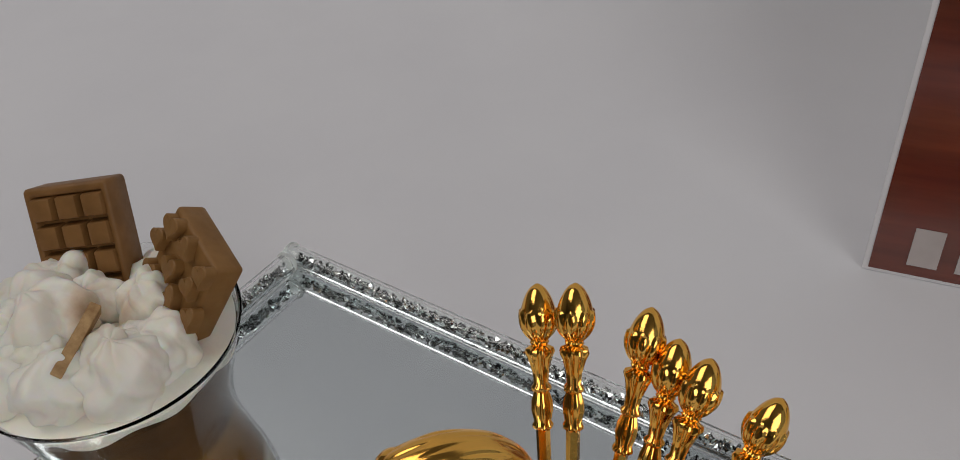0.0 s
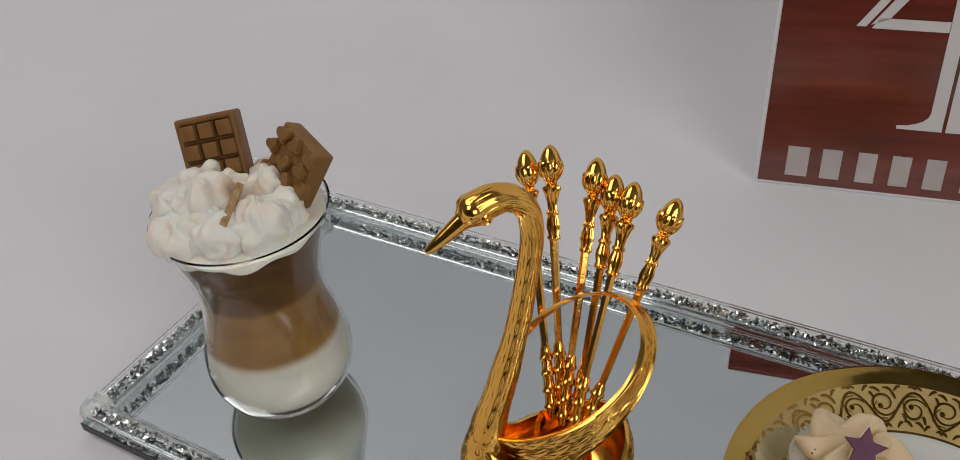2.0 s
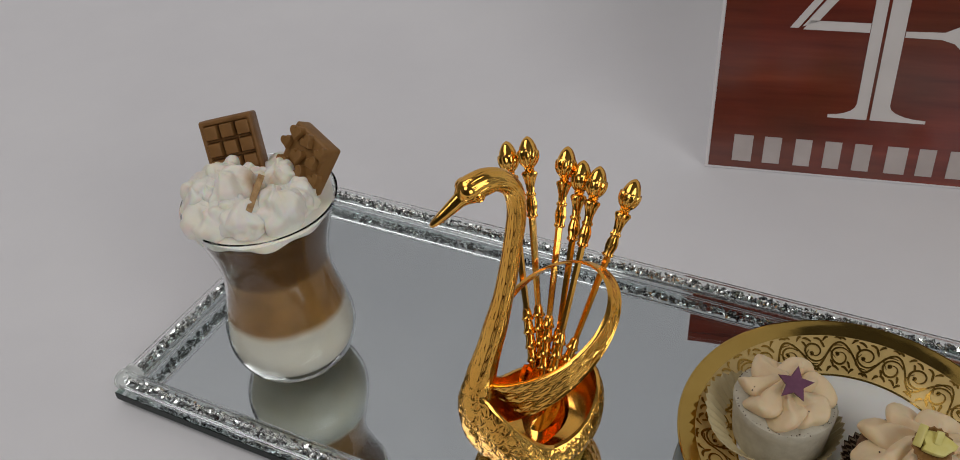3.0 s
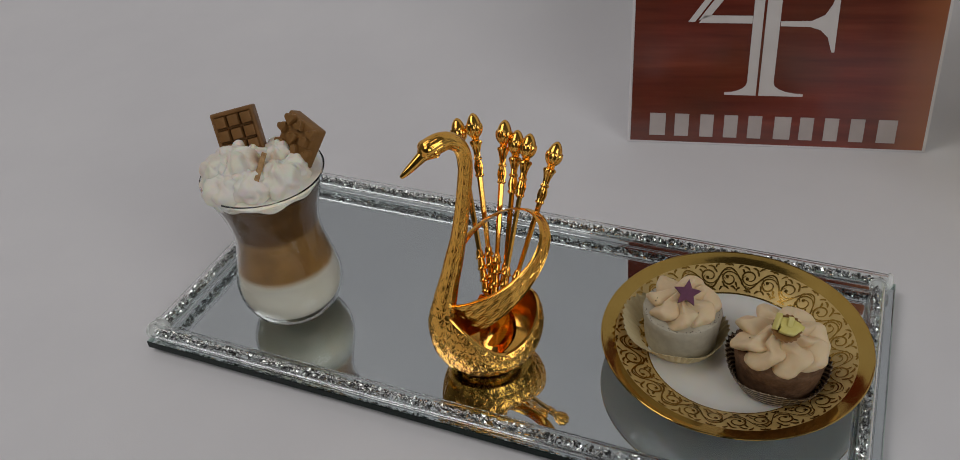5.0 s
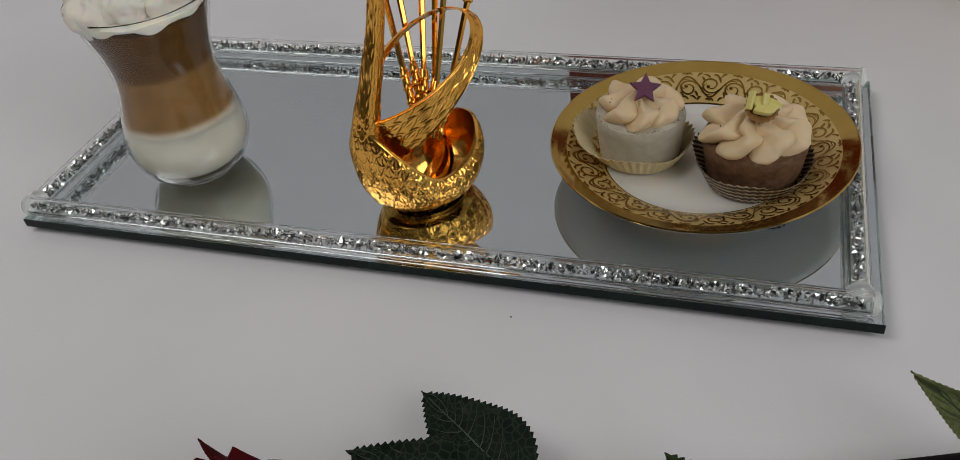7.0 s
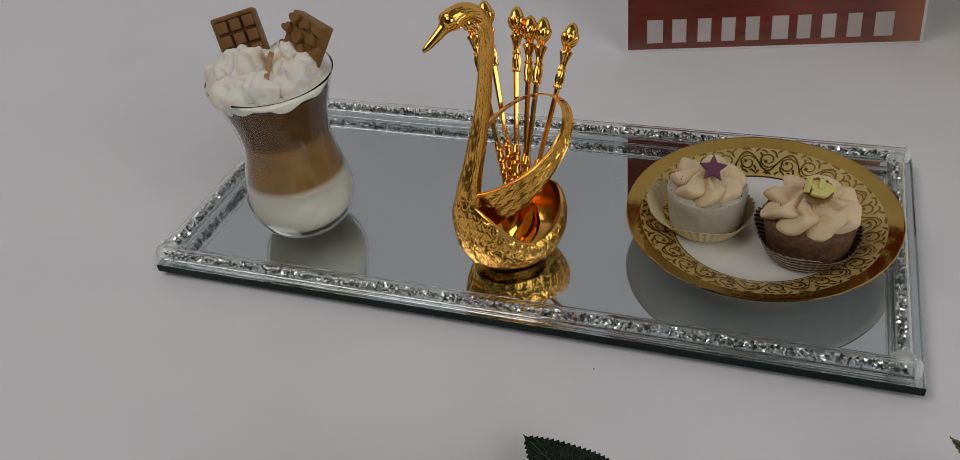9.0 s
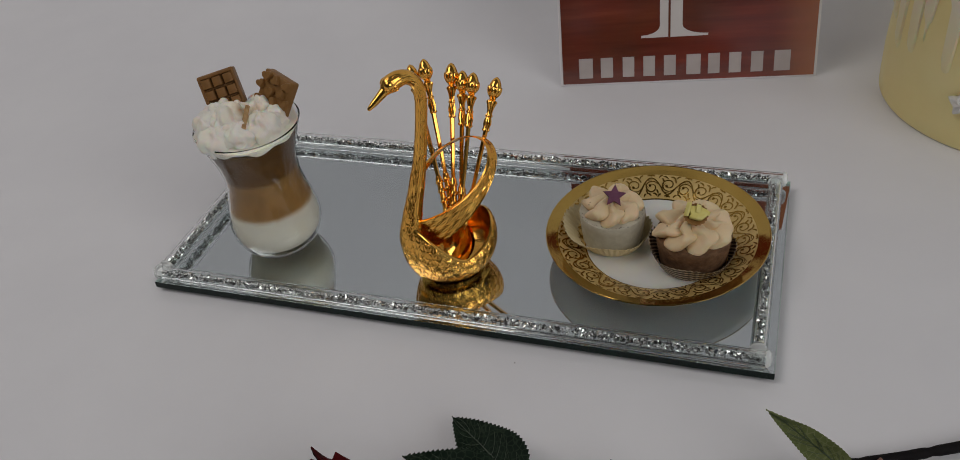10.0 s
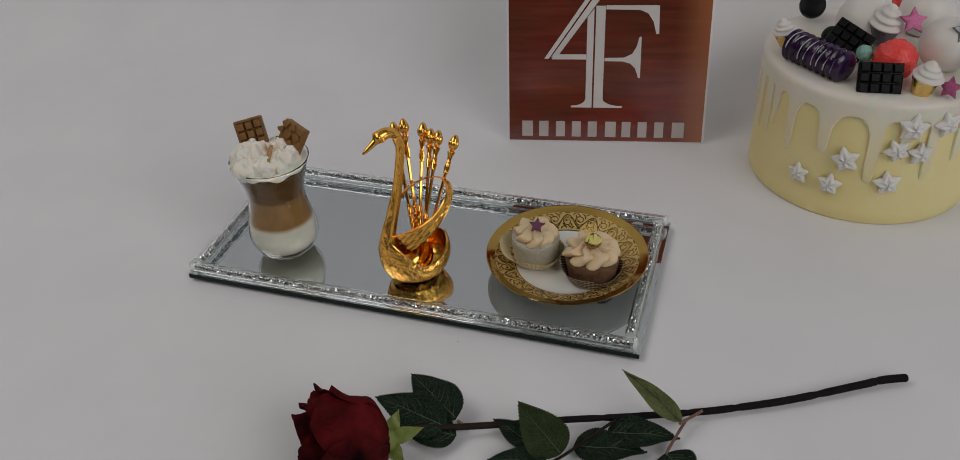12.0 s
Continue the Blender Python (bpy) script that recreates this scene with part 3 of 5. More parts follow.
    # rounded glass knobs close the ends of the tubes
    for x, s in ((0.0026, -1), (TRAY_L - 0.0046, 1)):
        for y, t in ((c, -1), (d, 1)):
            dome = [(0.0050, 0.0), (0.0052, 0.0008), (0.0050, 0.0017), (0.0043, 0.0025), (0.0030, 0.0031), (0.0015, 0.0034), (0.0002, 0.0035)]
            bm = bmesh.new()
            lathe(bm, dome, 28, pose(x - s * 0.0010, y, zc + 0.0004, 0, 90 * s, 0), cap0=True)
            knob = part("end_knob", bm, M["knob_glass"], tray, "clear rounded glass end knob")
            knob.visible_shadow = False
            bm = bmesh.new()
            xx = a if s < 0 else b
            lathe(bm, dome, 28, pose(xx, y - t * 0.0062, zc + 0.0006, -90 * t, 0, 0), cap0=True)
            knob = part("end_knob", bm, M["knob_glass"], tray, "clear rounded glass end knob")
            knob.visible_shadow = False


build_tray()

# ---- the layered dessert candle in its glass ----
GLASS_X, GLASS_Y = 0.0691, 0.0575
OUTER = [(0.0172, 0.0), (0.0205, 0.0008), (0.0262, 0.0062), (0.0297, 0.0140), (0.0308, 0.0215), (0.0298, 0.0300), (0.0275, 0.0400), (0.0256, 0.0490), (0.0248, 0.0560), (0.0250, 0.0640), (0.0266, 0.0730), (0.0292, 0.0820), (0.0317, 0.0900), (0.0338, 0.0957)]


OUTER = [(p.x, p.z) for p in spline([(r, 0, z) for r, z in OUTER], 4)]


def glass_radius(z):
    for (r0, z0), (r1, z1) in zip(OUTER, OUTER[1:]):
        if z0 <= z <= z1:
            return r0 + (r1 - r0) * (z - z0) / (z1 - z0)
    return OUTER[-1][0]


def dollop(bm, at, r, h, lean, ridges, rnd, seg=112):
    """A blob of whipped cream pressed from a star nozzle: soft twisting ridges that melt into a folded top."""
    seed = Vector((rnd.uniform(0, 50), rnd.uniform(0, 50), rnd.uniform(0, 50)))
    rot = Euler((lean[0], lean[1], rnd.uniform(0, 6.3))).to_matrix()
    tw = rnd.choice((-1, 1)) * rnd.uniform(0.9, 1.5)
    rows = []
    steps = 46
    for j in range(steps + 1):
        p = radians(-80 + 169 * j / steps)
        row = []
        for i in range(seg):
            a = 2 * math.pi * i / seg
            d = Vector((math.cos(p) * math.cos(a), math.cos(p) * math.sin(a), math.sin(p)))
            u = ridges * a / 2 + tw * p + 2.0 * noise.noise(d * 1.3 + seed)
            ridge = 0.105 * (abs(math.sin(u)) ** 0.9 - 0.62) * math.cos(p) ** 0.7
            soft = 0.50 * noise.noise(d * 1.5 + seed) + 0.20 * noise.noise(d * 3.1 - seed) + 0.02 * noise.noise(d * 9 + seed)
            k = 0.97 + ridge + soft * 0.55
            row.append(bm.verts.new(Vector(at) + rot @ Vector((d.x * r * k, d.y * r * k, (0.46 + 0.54 * d.z * k) * h))))
        rows.append(row)
    grid_faces(bm, rows)
    bm.faces.new(rows[-1])
    bm.faces.new(rows[0][::-1])


def heart_outline(s, n=18):
    out = []
    for k in range(n):
        a = 2 * math.pi * k / n
        out.append((s * 16 * math.sin(a) ** 3 / 16, s * (13 * math.cos(a) - 5 * math.cos(2 * a) - 2 * math.cos(3 * a) - math.cos(4 * a)) / 16))
    return out


def pocket_slab(bm, w, l, thick, deep, border, m):
    """A slab with rounded edges and a shallow pocket in its face, left by a border (left, right, top, bottom)."""
    def ring(x0, x1, y0, y1, z, r):
        pts = []
        for cx, cy, first in ((x1 - r, y1 - r, 0), (x0 + r, y1 - r, 90), (x0 + r, y0 + r, 180), (x1 - r, y0 + r, 270)):
            for q in range(4):
                a = radians(first + 30 * q)
                pts.append(bm.verts.new(m @ Vector((cx + r * math.cos(a), cy + r * math.sin(a), z))))
        return pts

    bl, br, bt, bb = border
    e = 0.0008
    rows = [ring(e, w - e, -l + e, -e, -thick, 0.0006), ring(0, w, -l, 0, -thick + e, 0.0012), ring(0, w, -l, 0, -e, 0.0012), ring(0.3 * e, w - 0.3 * e, -l + 0.3 * e, -0.3 * e, -0.3 * e, 0.0011), ring(e, w - e, -l + e, -e, 0, 0.0008)]
    rows += [ring(bl - 0.0003, w - br + 0.0003, -l + bb - 0.0003, -bt + 0.0003, 0, 0.0006), ring(bl, w - br, -l + bb, -bt, -0.0004, 0.0005), ring(bl + 0.0004, w - br - 0.0004, -l + bb + 0.0004, -bt - 0.0004, -deep, 0.0004)]
    grid_faces(bm, rows)
    bm.faces.new(rows[0][::-1])
    bm.faces.new(rows[-1])


def build_candle():
    rnd = random.Random(11)
    candle = thing("dessert_candle", pose(GLASS_X, GLASS_Y, MIRROR_Z), "layered coffee dessert candle in a curved glass with whipped cream", "candle")
    out = OUTER
    inn = [(max(r - 0.0009, 0.004), z) for r, z in out if z > 0.0042]
    rim = [(0.0339, 0.0962), (0.0334, 0.0964)]
    bm = bmesh.new()
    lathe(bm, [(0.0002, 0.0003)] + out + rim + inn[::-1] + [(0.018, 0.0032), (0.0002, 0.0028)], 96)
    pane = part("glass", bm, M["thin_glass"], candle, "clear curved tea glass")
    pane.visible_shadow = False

    def inside(z):
        # the wax stands off the outer glass, most of all at the rounded foot
        low = max(0.0, 1 - (z - 0.0050) / 0.0110)
        return glass_radius(z) - 0.0012 - 0.0004 * max(0.0, 1 - z / 0.034) - 0.0050 * low ** 2.2

    def layer(name, z0, z1, material, label, wob):
        bm = bmesh.new()
        n = 20
        pr = [(0.0004, z0), (0.011, z0)] + [(inside(z0 + (z1 - z0) * k / n), z0 + (z1 - z0) * k / n) for k in range(n + 1)] + [(0.0004, z1)]

        def wave(r, z, a, k):
            w = wob * (math.sin(3 * a + 1) + 0.6 * math.sin(7 * a))
            return r, z + (w if z > (z0 + z1) / 2 + 0.004 else 0)

        lathe(bm, pr, 96, wave=wave)
        part(name, bm, material, candle, label)

    layer("wax_layer", 0.0050, 0.0340, M["wax_white"], "milky white wax layer", 0.0)
    layer("wax_layer", 0.03401, 0.0608, M["wax_caramel"], "caramel coloured wax layer", 0.0)
    layer("wax_layer", 0.06081, 0.0893, M["wax_brown"], "dark cocoa brown wax layer", 0.0008)
    # cream: a bed that fills the glass, then torn blobs on it
    bm = bmesh.new()
    lathe(bm, [(0.0004, 0.0900), (0.022, 0.0900)] + [(glass_radius(z) - 0.0012, z) for z in (0.0902, 0.0908, 0.0916, 0.0924, 0.0932)] + [(0.026, 0.0942), (0.0004, 0.0950)], 96, wave=lambda r, z, a, k: (r, z + (0.0013 * math.sin(9 * a) + 0.0009 * math.sin(5 * a + 2) if z < 0.0910 else 0.0003 * math.sin(7 * a))))
    part("cream_bed", bm, M["cream"], candle, "whipped white wax cream")
    spots = [(0.0190, 338, 0.0112, 0.0195, 0.0880), (0.0195, 18, 0.0112, 0.0185, 0.0880), (0.0145, 55, 0.0098, 0.0195, 0.0890), (0.0200, 95, 0.0108, 0.0175, 0.0880), (0.0110, 140, 0.0082, 0.0185, 0.0930), (0.0195, 165, 0.0112, 0.0185, 0.0885)]
    spots += [(0.0085, 222, 0.0126, 0.0235, 0.0890), (0.0190, 205, 0.0116, 0.0205, 0.0885), (0.0196, 245, 0.0114, 0.0200, 0.0885), (0.0192, 290, 0.0112, 0.0190, 0.0880), (0.0080, 320, 0.0090, 0.0165, 0.0890), (0.0165, 270, 0.0070, 0.0130, 0.0960), (0.0150, 355, 0.0066, 0.0120, 0.0950), (0.0175, 225, 0.0070, 0.0130, 0.0975)]
    for rad, ang, r, h, z in spots:
        bm = bmesh.new()
        a = radians(ang)
        dollop(bm, (rad * math.cos(a), rad * math.sin(a), z + rnd.uniform(-0.0015, 0.0015)), r * rnd.uniform(0.88, 1.12), h * rnd.uniform(0.88, 1.12), (rnd.uniform(-0.35, 0.35), rnd.uniform(-0.35, 0.35)), rnd.choice((5, 6, 7)), rnd)
        part("cream_dollop", bm, M["cream"], candle, "whipped white wax cream", sharp=75)
    # bar of chocolate squares, framed by a flush border, leaning in the cream
    o = Vector((GLASS_X, GLASS_Y, MIRROR_Z))
    fm = frame_of(Vector((0.0332, 0.0684, 0.1275)) - o, Vector((0.8594, 0.4904, 0.1449)), Vector((-0.3314, 0.3185, 0.8881)))
    w, long = 0.0240, 0.0345
    bm = bmesh.new()
    pocket_slab(bm, w, long, 0.0097, 0.0030, (0.0019, 0.0019, 0.0024, 0.0020), fm)
    bar = part("chocolate_bar", bm, M["choc"], candle, "milk chocolate bar standing in the cream", sharp=50)
    for i in range(3):
        for j in range(4):
            bm = bmesh.new()
            box(bm, (0.0069, 0.0071, 0.0046), fm @ pose(0.0047 + 0.0073 * i, -0.0059 - 0.0076 * j, -0.0012), 0.0004, 2, 0.80)
            part("square", bm, M["choc"], bar)
    # bar with raised hearts, set on its corner
    hm = frame_of(Vector((0.0762, 0.0827, 0.1298)) - o, Vector((0.9027, -0.379, -0.2036)), Vector((0.3617, 0.4125, 0.8361)))
    bm = bmesh.new()
    box(bm, (0.0241, 0.0290, 0.0078), hm @ pose(0.01205, -0.0145, -0.0049), 0.0012, 3)
    hb = part("heart_bar", bm, M["choc_light"], candle, "caramel chocolate bar with raised hearts")
    for hx, hy, ang, s in ((0.0043, -0.0035, 20, 0.0034), (0.0121, -0.0036, 60, 0.0031), (0.0011, -0.0099, 35, 0.0030), (0.0222, -0.0036, 40, 0.0030), (0.0102, -0.0119, 25, 0.0035), (0.0197, -0.0095, 50, 0.0031), (0.0034, -0.0188, 15, 0.0032), (0.0150, -0.0178, 70, 0.0036), (0.0248, -0.0149, 45, 0.0032)):
        bm = bmesh.new()
        prism(bm, heart_outline(s * 1.06, 32), 0.0031, hm @ pose(hx, hy, -0.0014, 0, 0, ang), 0.0003)
        part("heart", bm, M["choc_light"], hb)
    # wooden wick leaning in the cream
    bm = bmesh.new()
    box(bm, (0.0056, 0.0027, 0.0190), look((0.0079, -0.0106, 0.1058), (0.0026, 0.0080, 0.1118)) @ pose(0, 0, 0.0, 0, 0, 60), 0.0003)
    part("wick", bm, M["wick"], candle, "flat wooden wick")


build_candle()

# ---- the swan spoon holder ----
SWAN_C = Vector((0.197, 0.055, MIRROR_Z))
SWAN_U = Vector((-0.62, -0.785, 0)).normalized()
SWAN_M = frame_of(SWAN_C, SWAN_U, Vector((-SWAN_U.y, SWAN_U.x, 0)))


def scales(u, v, rib=3.5):
    """Height (0 to about 1) of overlapping ribbed fan scales at u across and v up, one unit each; their round tips point down v."""
    for row in (math.floor(v) + 2, math.floor(v) + 1):
        off = 0.5 * (row % 2)
        cu = math.floor(u - off + 0.5) + off
        du, dv = (u - cu) / 0.56, (v - row) / 1.28
        d = math.hypot(du, dv)
        if d <= 1.0 and dv <= 0:
            rim = 0.34 * max(0.0, 1 - abs(d - 0.88) / 0.12)
            ribs = 0.11 * min(1.0, 2.2 * d) * (1 if d < 0.82 else 0) * math.cos(rib * 2 * math.atan2(du, -dv))
            return 0.15 + 0.34 * d + rim + ribs
    return 0.0


def strokes(u, v):
    """Depth (0 to 1) of long almond-shaped feather cuts at u across and v along, in staggered rows."""
    row = math.floor(u)
    dv = (v + 0.5 * (row % 2)) % 1.0 - 0.5
    du = u - row - 0.5
    return max(0.0, 1 - (3.6 * du) ** 2 - (2.3 * dv) ** 2)


def build_swan():
    """Local x points to the swan's breast, y to its side, z up from the mirror."""
    swan = thing("swan_spoon_holder", SWAN_M, "gold-plated swan spoon holder with scaled body and looped wing", "spoon holder")
    gold = M["gold_satin"]
    seg = 720

    def ring_of(bm, rx, ry, z, x0):
        return [bm.verts.new((x0 + rx * math.cos(2 * math.pi * k / 96), ry * math.sin(2 * math.pi * k / 96), z)) for k in range(96)]

    # foot: a low oval ring
    bm = bmesh.new()
    rows = [ring_of(bm, *q) for q in ((0.0186, 0.0150, 0.0, -0.001), (0.0190, 0.0154, 0.0008, -0.001), (0.0184, 0.0148, 0.0020, -0.001), (0.0190, 0.0154, 0.0031, -0.001))]
    grid_faces(bm, rows)
    bm.faces.new(rows[0][::-1])
    bm.faces.new(rows[-1])
    part("foot_ring", bm, M["gold"], swan, "plain oval foot")

    # body: a basin whose lip dips at the sides and rises to tail and breast
    bm = bmesh.new()

    def lip(c):
        return 0.0190 + (0.0125 * ((-c + 0.1) / 1.1) ** 2 if c < 0.1 else 0.0) + (0.034 * max(0.0, c - 0.1) ** 1.5)

    def girth(f, c, inset):
        bulge = math.sin(math.pi * (0.14 + 0.58 * f))
        rx = 0.0185 + 0.0125 * bulge if c > 0 else 0.0185 + 0.0100 * bulge + 0.0030 * f
        return rx - inset, 0.0158 + 0.0095 * bulge - inset

    steps = 120
    outer = []
    for j in range(steps + 1):
        f = j / steps
        row = []
        for k in range(seg):
            a = 2 * math.pi * k / seg
            c, s = math.cos(a), math.sin(a)
            rx, ry = girth(f, c, 0.0)
            high = lip(c) / 0.0190
            relief = 0.00088 * scales(a * 30 / (2 * math.pi), f * 4.4 * high ** 0.7)
            relief *= min(1, f * 10) * min(1, (1 - f) * 16)
            row.append(bm.verts.new(((rx + relief) * c - 0.0005, (ry + relief) * s, 0.0028 + (lip(c) - 0.0028) * f)))
        outer.append(row)
    grid_faces(bm, outer)
    bm.faces.new(outer[0][::-1])
    inner = []
    for f, sc in ((1.0, 1.0), (0.8, 1.0), (0.6, 1.0), (0.4, 1.0), (0.22, 0.95), (0.10, 0.8), (0.05, 0.4)):
        row = []
        for k in range(seg):
            a = 2 * math.pi * k / seg
            c, s = math.cos(a), math.sin(a)
            rx, ry = girth(f, c, 0.0014)
            row.append(bm.verts.new((rx * sc * c - 0.0005, ry * sc * s, 0.0034 + (lip(c) + 0.0003 - 0.0034) * f)))
        inner.append(row)
    grid_faces(bm, [outer[-1]] + inner)
    bm.faces.new(inner[-1])
    part("basin", bm, gold, swan, "gold basin covered in ribbed fan scales", sharp=60)
    # breast, neck and head with long feather cuts
    bm = bmesh.new()
    n = 46
    line = spline([(0.0205, 0, 0.008), (0.0236, 0, 0.022), (0.0258, 0, 0.036), (0.0230, 0, 0.051), (0.0167, 0, 0.070), (0.0104, 0, 0.091), (0.0062, 0, 0.111), (0.0038, 0, 0.1265), (0.0052, 0, 0.1368), (0.0103, 0, 0.1424), (0.0160, 0, 0.1434), (0.0210, 0, 0.1420), (0.0250, 0, 0.1396)], n)
    rad = [0.0070, 0.0086, 0.0075, 0.0059, 0.0049, 0.0039, 0.0036, 0.0036, 0.0037, 0.0041, 0.0048, 0.0051, 0.0030]
    radii = []
    for i in range(len(rad) - 1):
        radii += [rad[i] + (rad[i + 1] - rad[i]) * (3 * (k / n) ** 2 - 2 * (k / n) ** 3) for k in range(n)]
    radii.append(rad[-1])
    around = 144
    rws = tube(bm, line, radii, around, True, Vector((0, 1, 0)), 1.0)
    total = len(rws)
    way = 0.0
    for i, r in enumerate(rws):
        way += (line[i] - line[i - 1]).length if i else 0.0
        fade = max(0.0, min(1, i / 25, (total - 42 - i) / 16))
        low = max(0.0, min(1.0, 1 - (way - 0.040) / 0.012))
        for k, v in enumerate(r):
            d = (v.co - line[i]).normalized()
            wob = 0.35 * noise.noise(Vector((math.cos(2 * math.pi * k / around), math.sin(2 * math.pi * k / around), way * 90)))
            cut = strokes(16 * k / around + wob, way / 0.0074 + wob)
            fan = scales(12 * k / around, way / 0.0046)
            v.co += d * fade * (low * 0.00055 * fan - (1 - low) * 0.00020 * cut)
    part("neck", bm, gold, swan, "slender curved neck with engraved feathers", sharp=70)
    # beak: long, thin and blunt
    bm = bmesh.new()
    beak = spline([(0.0226, 0, 0.1410), (0.0262, 0, 0.1387), (0.0300, 0, 0.1363), (0.0335, 0, 0.1342), (0.0358, 0, 0.1329), (0.0366, 0, 0.1324)], 5)
    br = [(0.0030 - 0.0017 * min(1.0, k / 20)) * math.sqrt(max(0.02, 1 - (k / 25) ** 5)) for k in range(len(beak))]
    tube(bm, beak, br, 32, True, Vector((0, 1, 0)), 1.0)
    part("beak", bm, M["gold"], swan, "smooth pointed beak")
    # brow and eyes
    for s in (-1, 1):
        bm = bmesh.new()
        bmesh.ops.create_uvsphere(bm, u_segments=40, v_segments=24, radius=0.0033)
        part("brow", bm, M["gold"], swan, m=pose(0.0222, s * 0.0019, 0.1428))
        bm = bmesh.new()
        lathe(bm, [(0.0017, -0.0004), (0.0018, 0.0004), (0.0014, 0.0007), (0.0010, 0.0004), (0.0009, 0.0008), (0.0005, 0.0012), (0.0001, 0.0013)], 28)
        part("eye", bm, M["gold"], swan, m=pose(0.0196, s * 0.0047, 0.1412, -90 * s, 0, 0))
    # wings: one band, ribbed fans in relief, that leaves the neck on both sides and loops up behind
    bm = bmesh.new()
    n = 640
    bands = 62
    front, back = [[] for _ in range(bands)], [[] for _ in range(2)]
    for k in range(n):
        a = 2 * math.pi * k / n
        c, s = math.cos(a), math.sin(a)
        x = -0.0065 + 0.0275 * c
        y = 0.0235 * s * (1.0 - 0.10 * c - 0.16 * max(0.0, c) ** 2)
        t = (1 - c) / 2
        hgt = 0.0230 * (1 - t) * (1 - 0.90 * min(1.0, max(0.0, -2.5 * s)) ** 0.6) + 0.0027
        top = 0.0495 + 0.0325 * t ** 0.82
        out = Vector((c, s, 0.0)).normalized()
        side = (a if a < math.pi else 2 * math.pi - a) / math.pi
        for b in range(bands):
            v = b / (bands - 1)
            edge = min(v, 1 - v) * hgt
            fans = scales(v * hgt / 0.0062 + 0.25, 12.0 - side * 13.0)
            rel = 0.00070 * fans * min(1, hgt / 0.006)
            if edge < 0.0008:
                rel = 0.0008 * math.sqrt(max(0.0, 1 - (edge / 0.0004 - 1) ** 2))
            lean = (0.0030 * (1 - t) - 0.0045 * t) * (v - 0.5)
            front[b].append(bm.verts.new(Vector((x, y, top - (1 - v) * hgt)) + out * (0.0005 + rel + lean)))
        for b, v in ((0, 1.0), (1, 0.0)):
            back[b].append(bm.verts.new(Vector((x, y, top - (1 - v) * hgt)) - out * (0.0005 - (0.0030 * (1 - t) - 0.0045 * t) * (v - 0.5))))
    grid_faces(bm, front + back, True, True)
    part("wing", bm, gold, swan, "feathered gold band looping up behind", sharp=60)


build_swan()


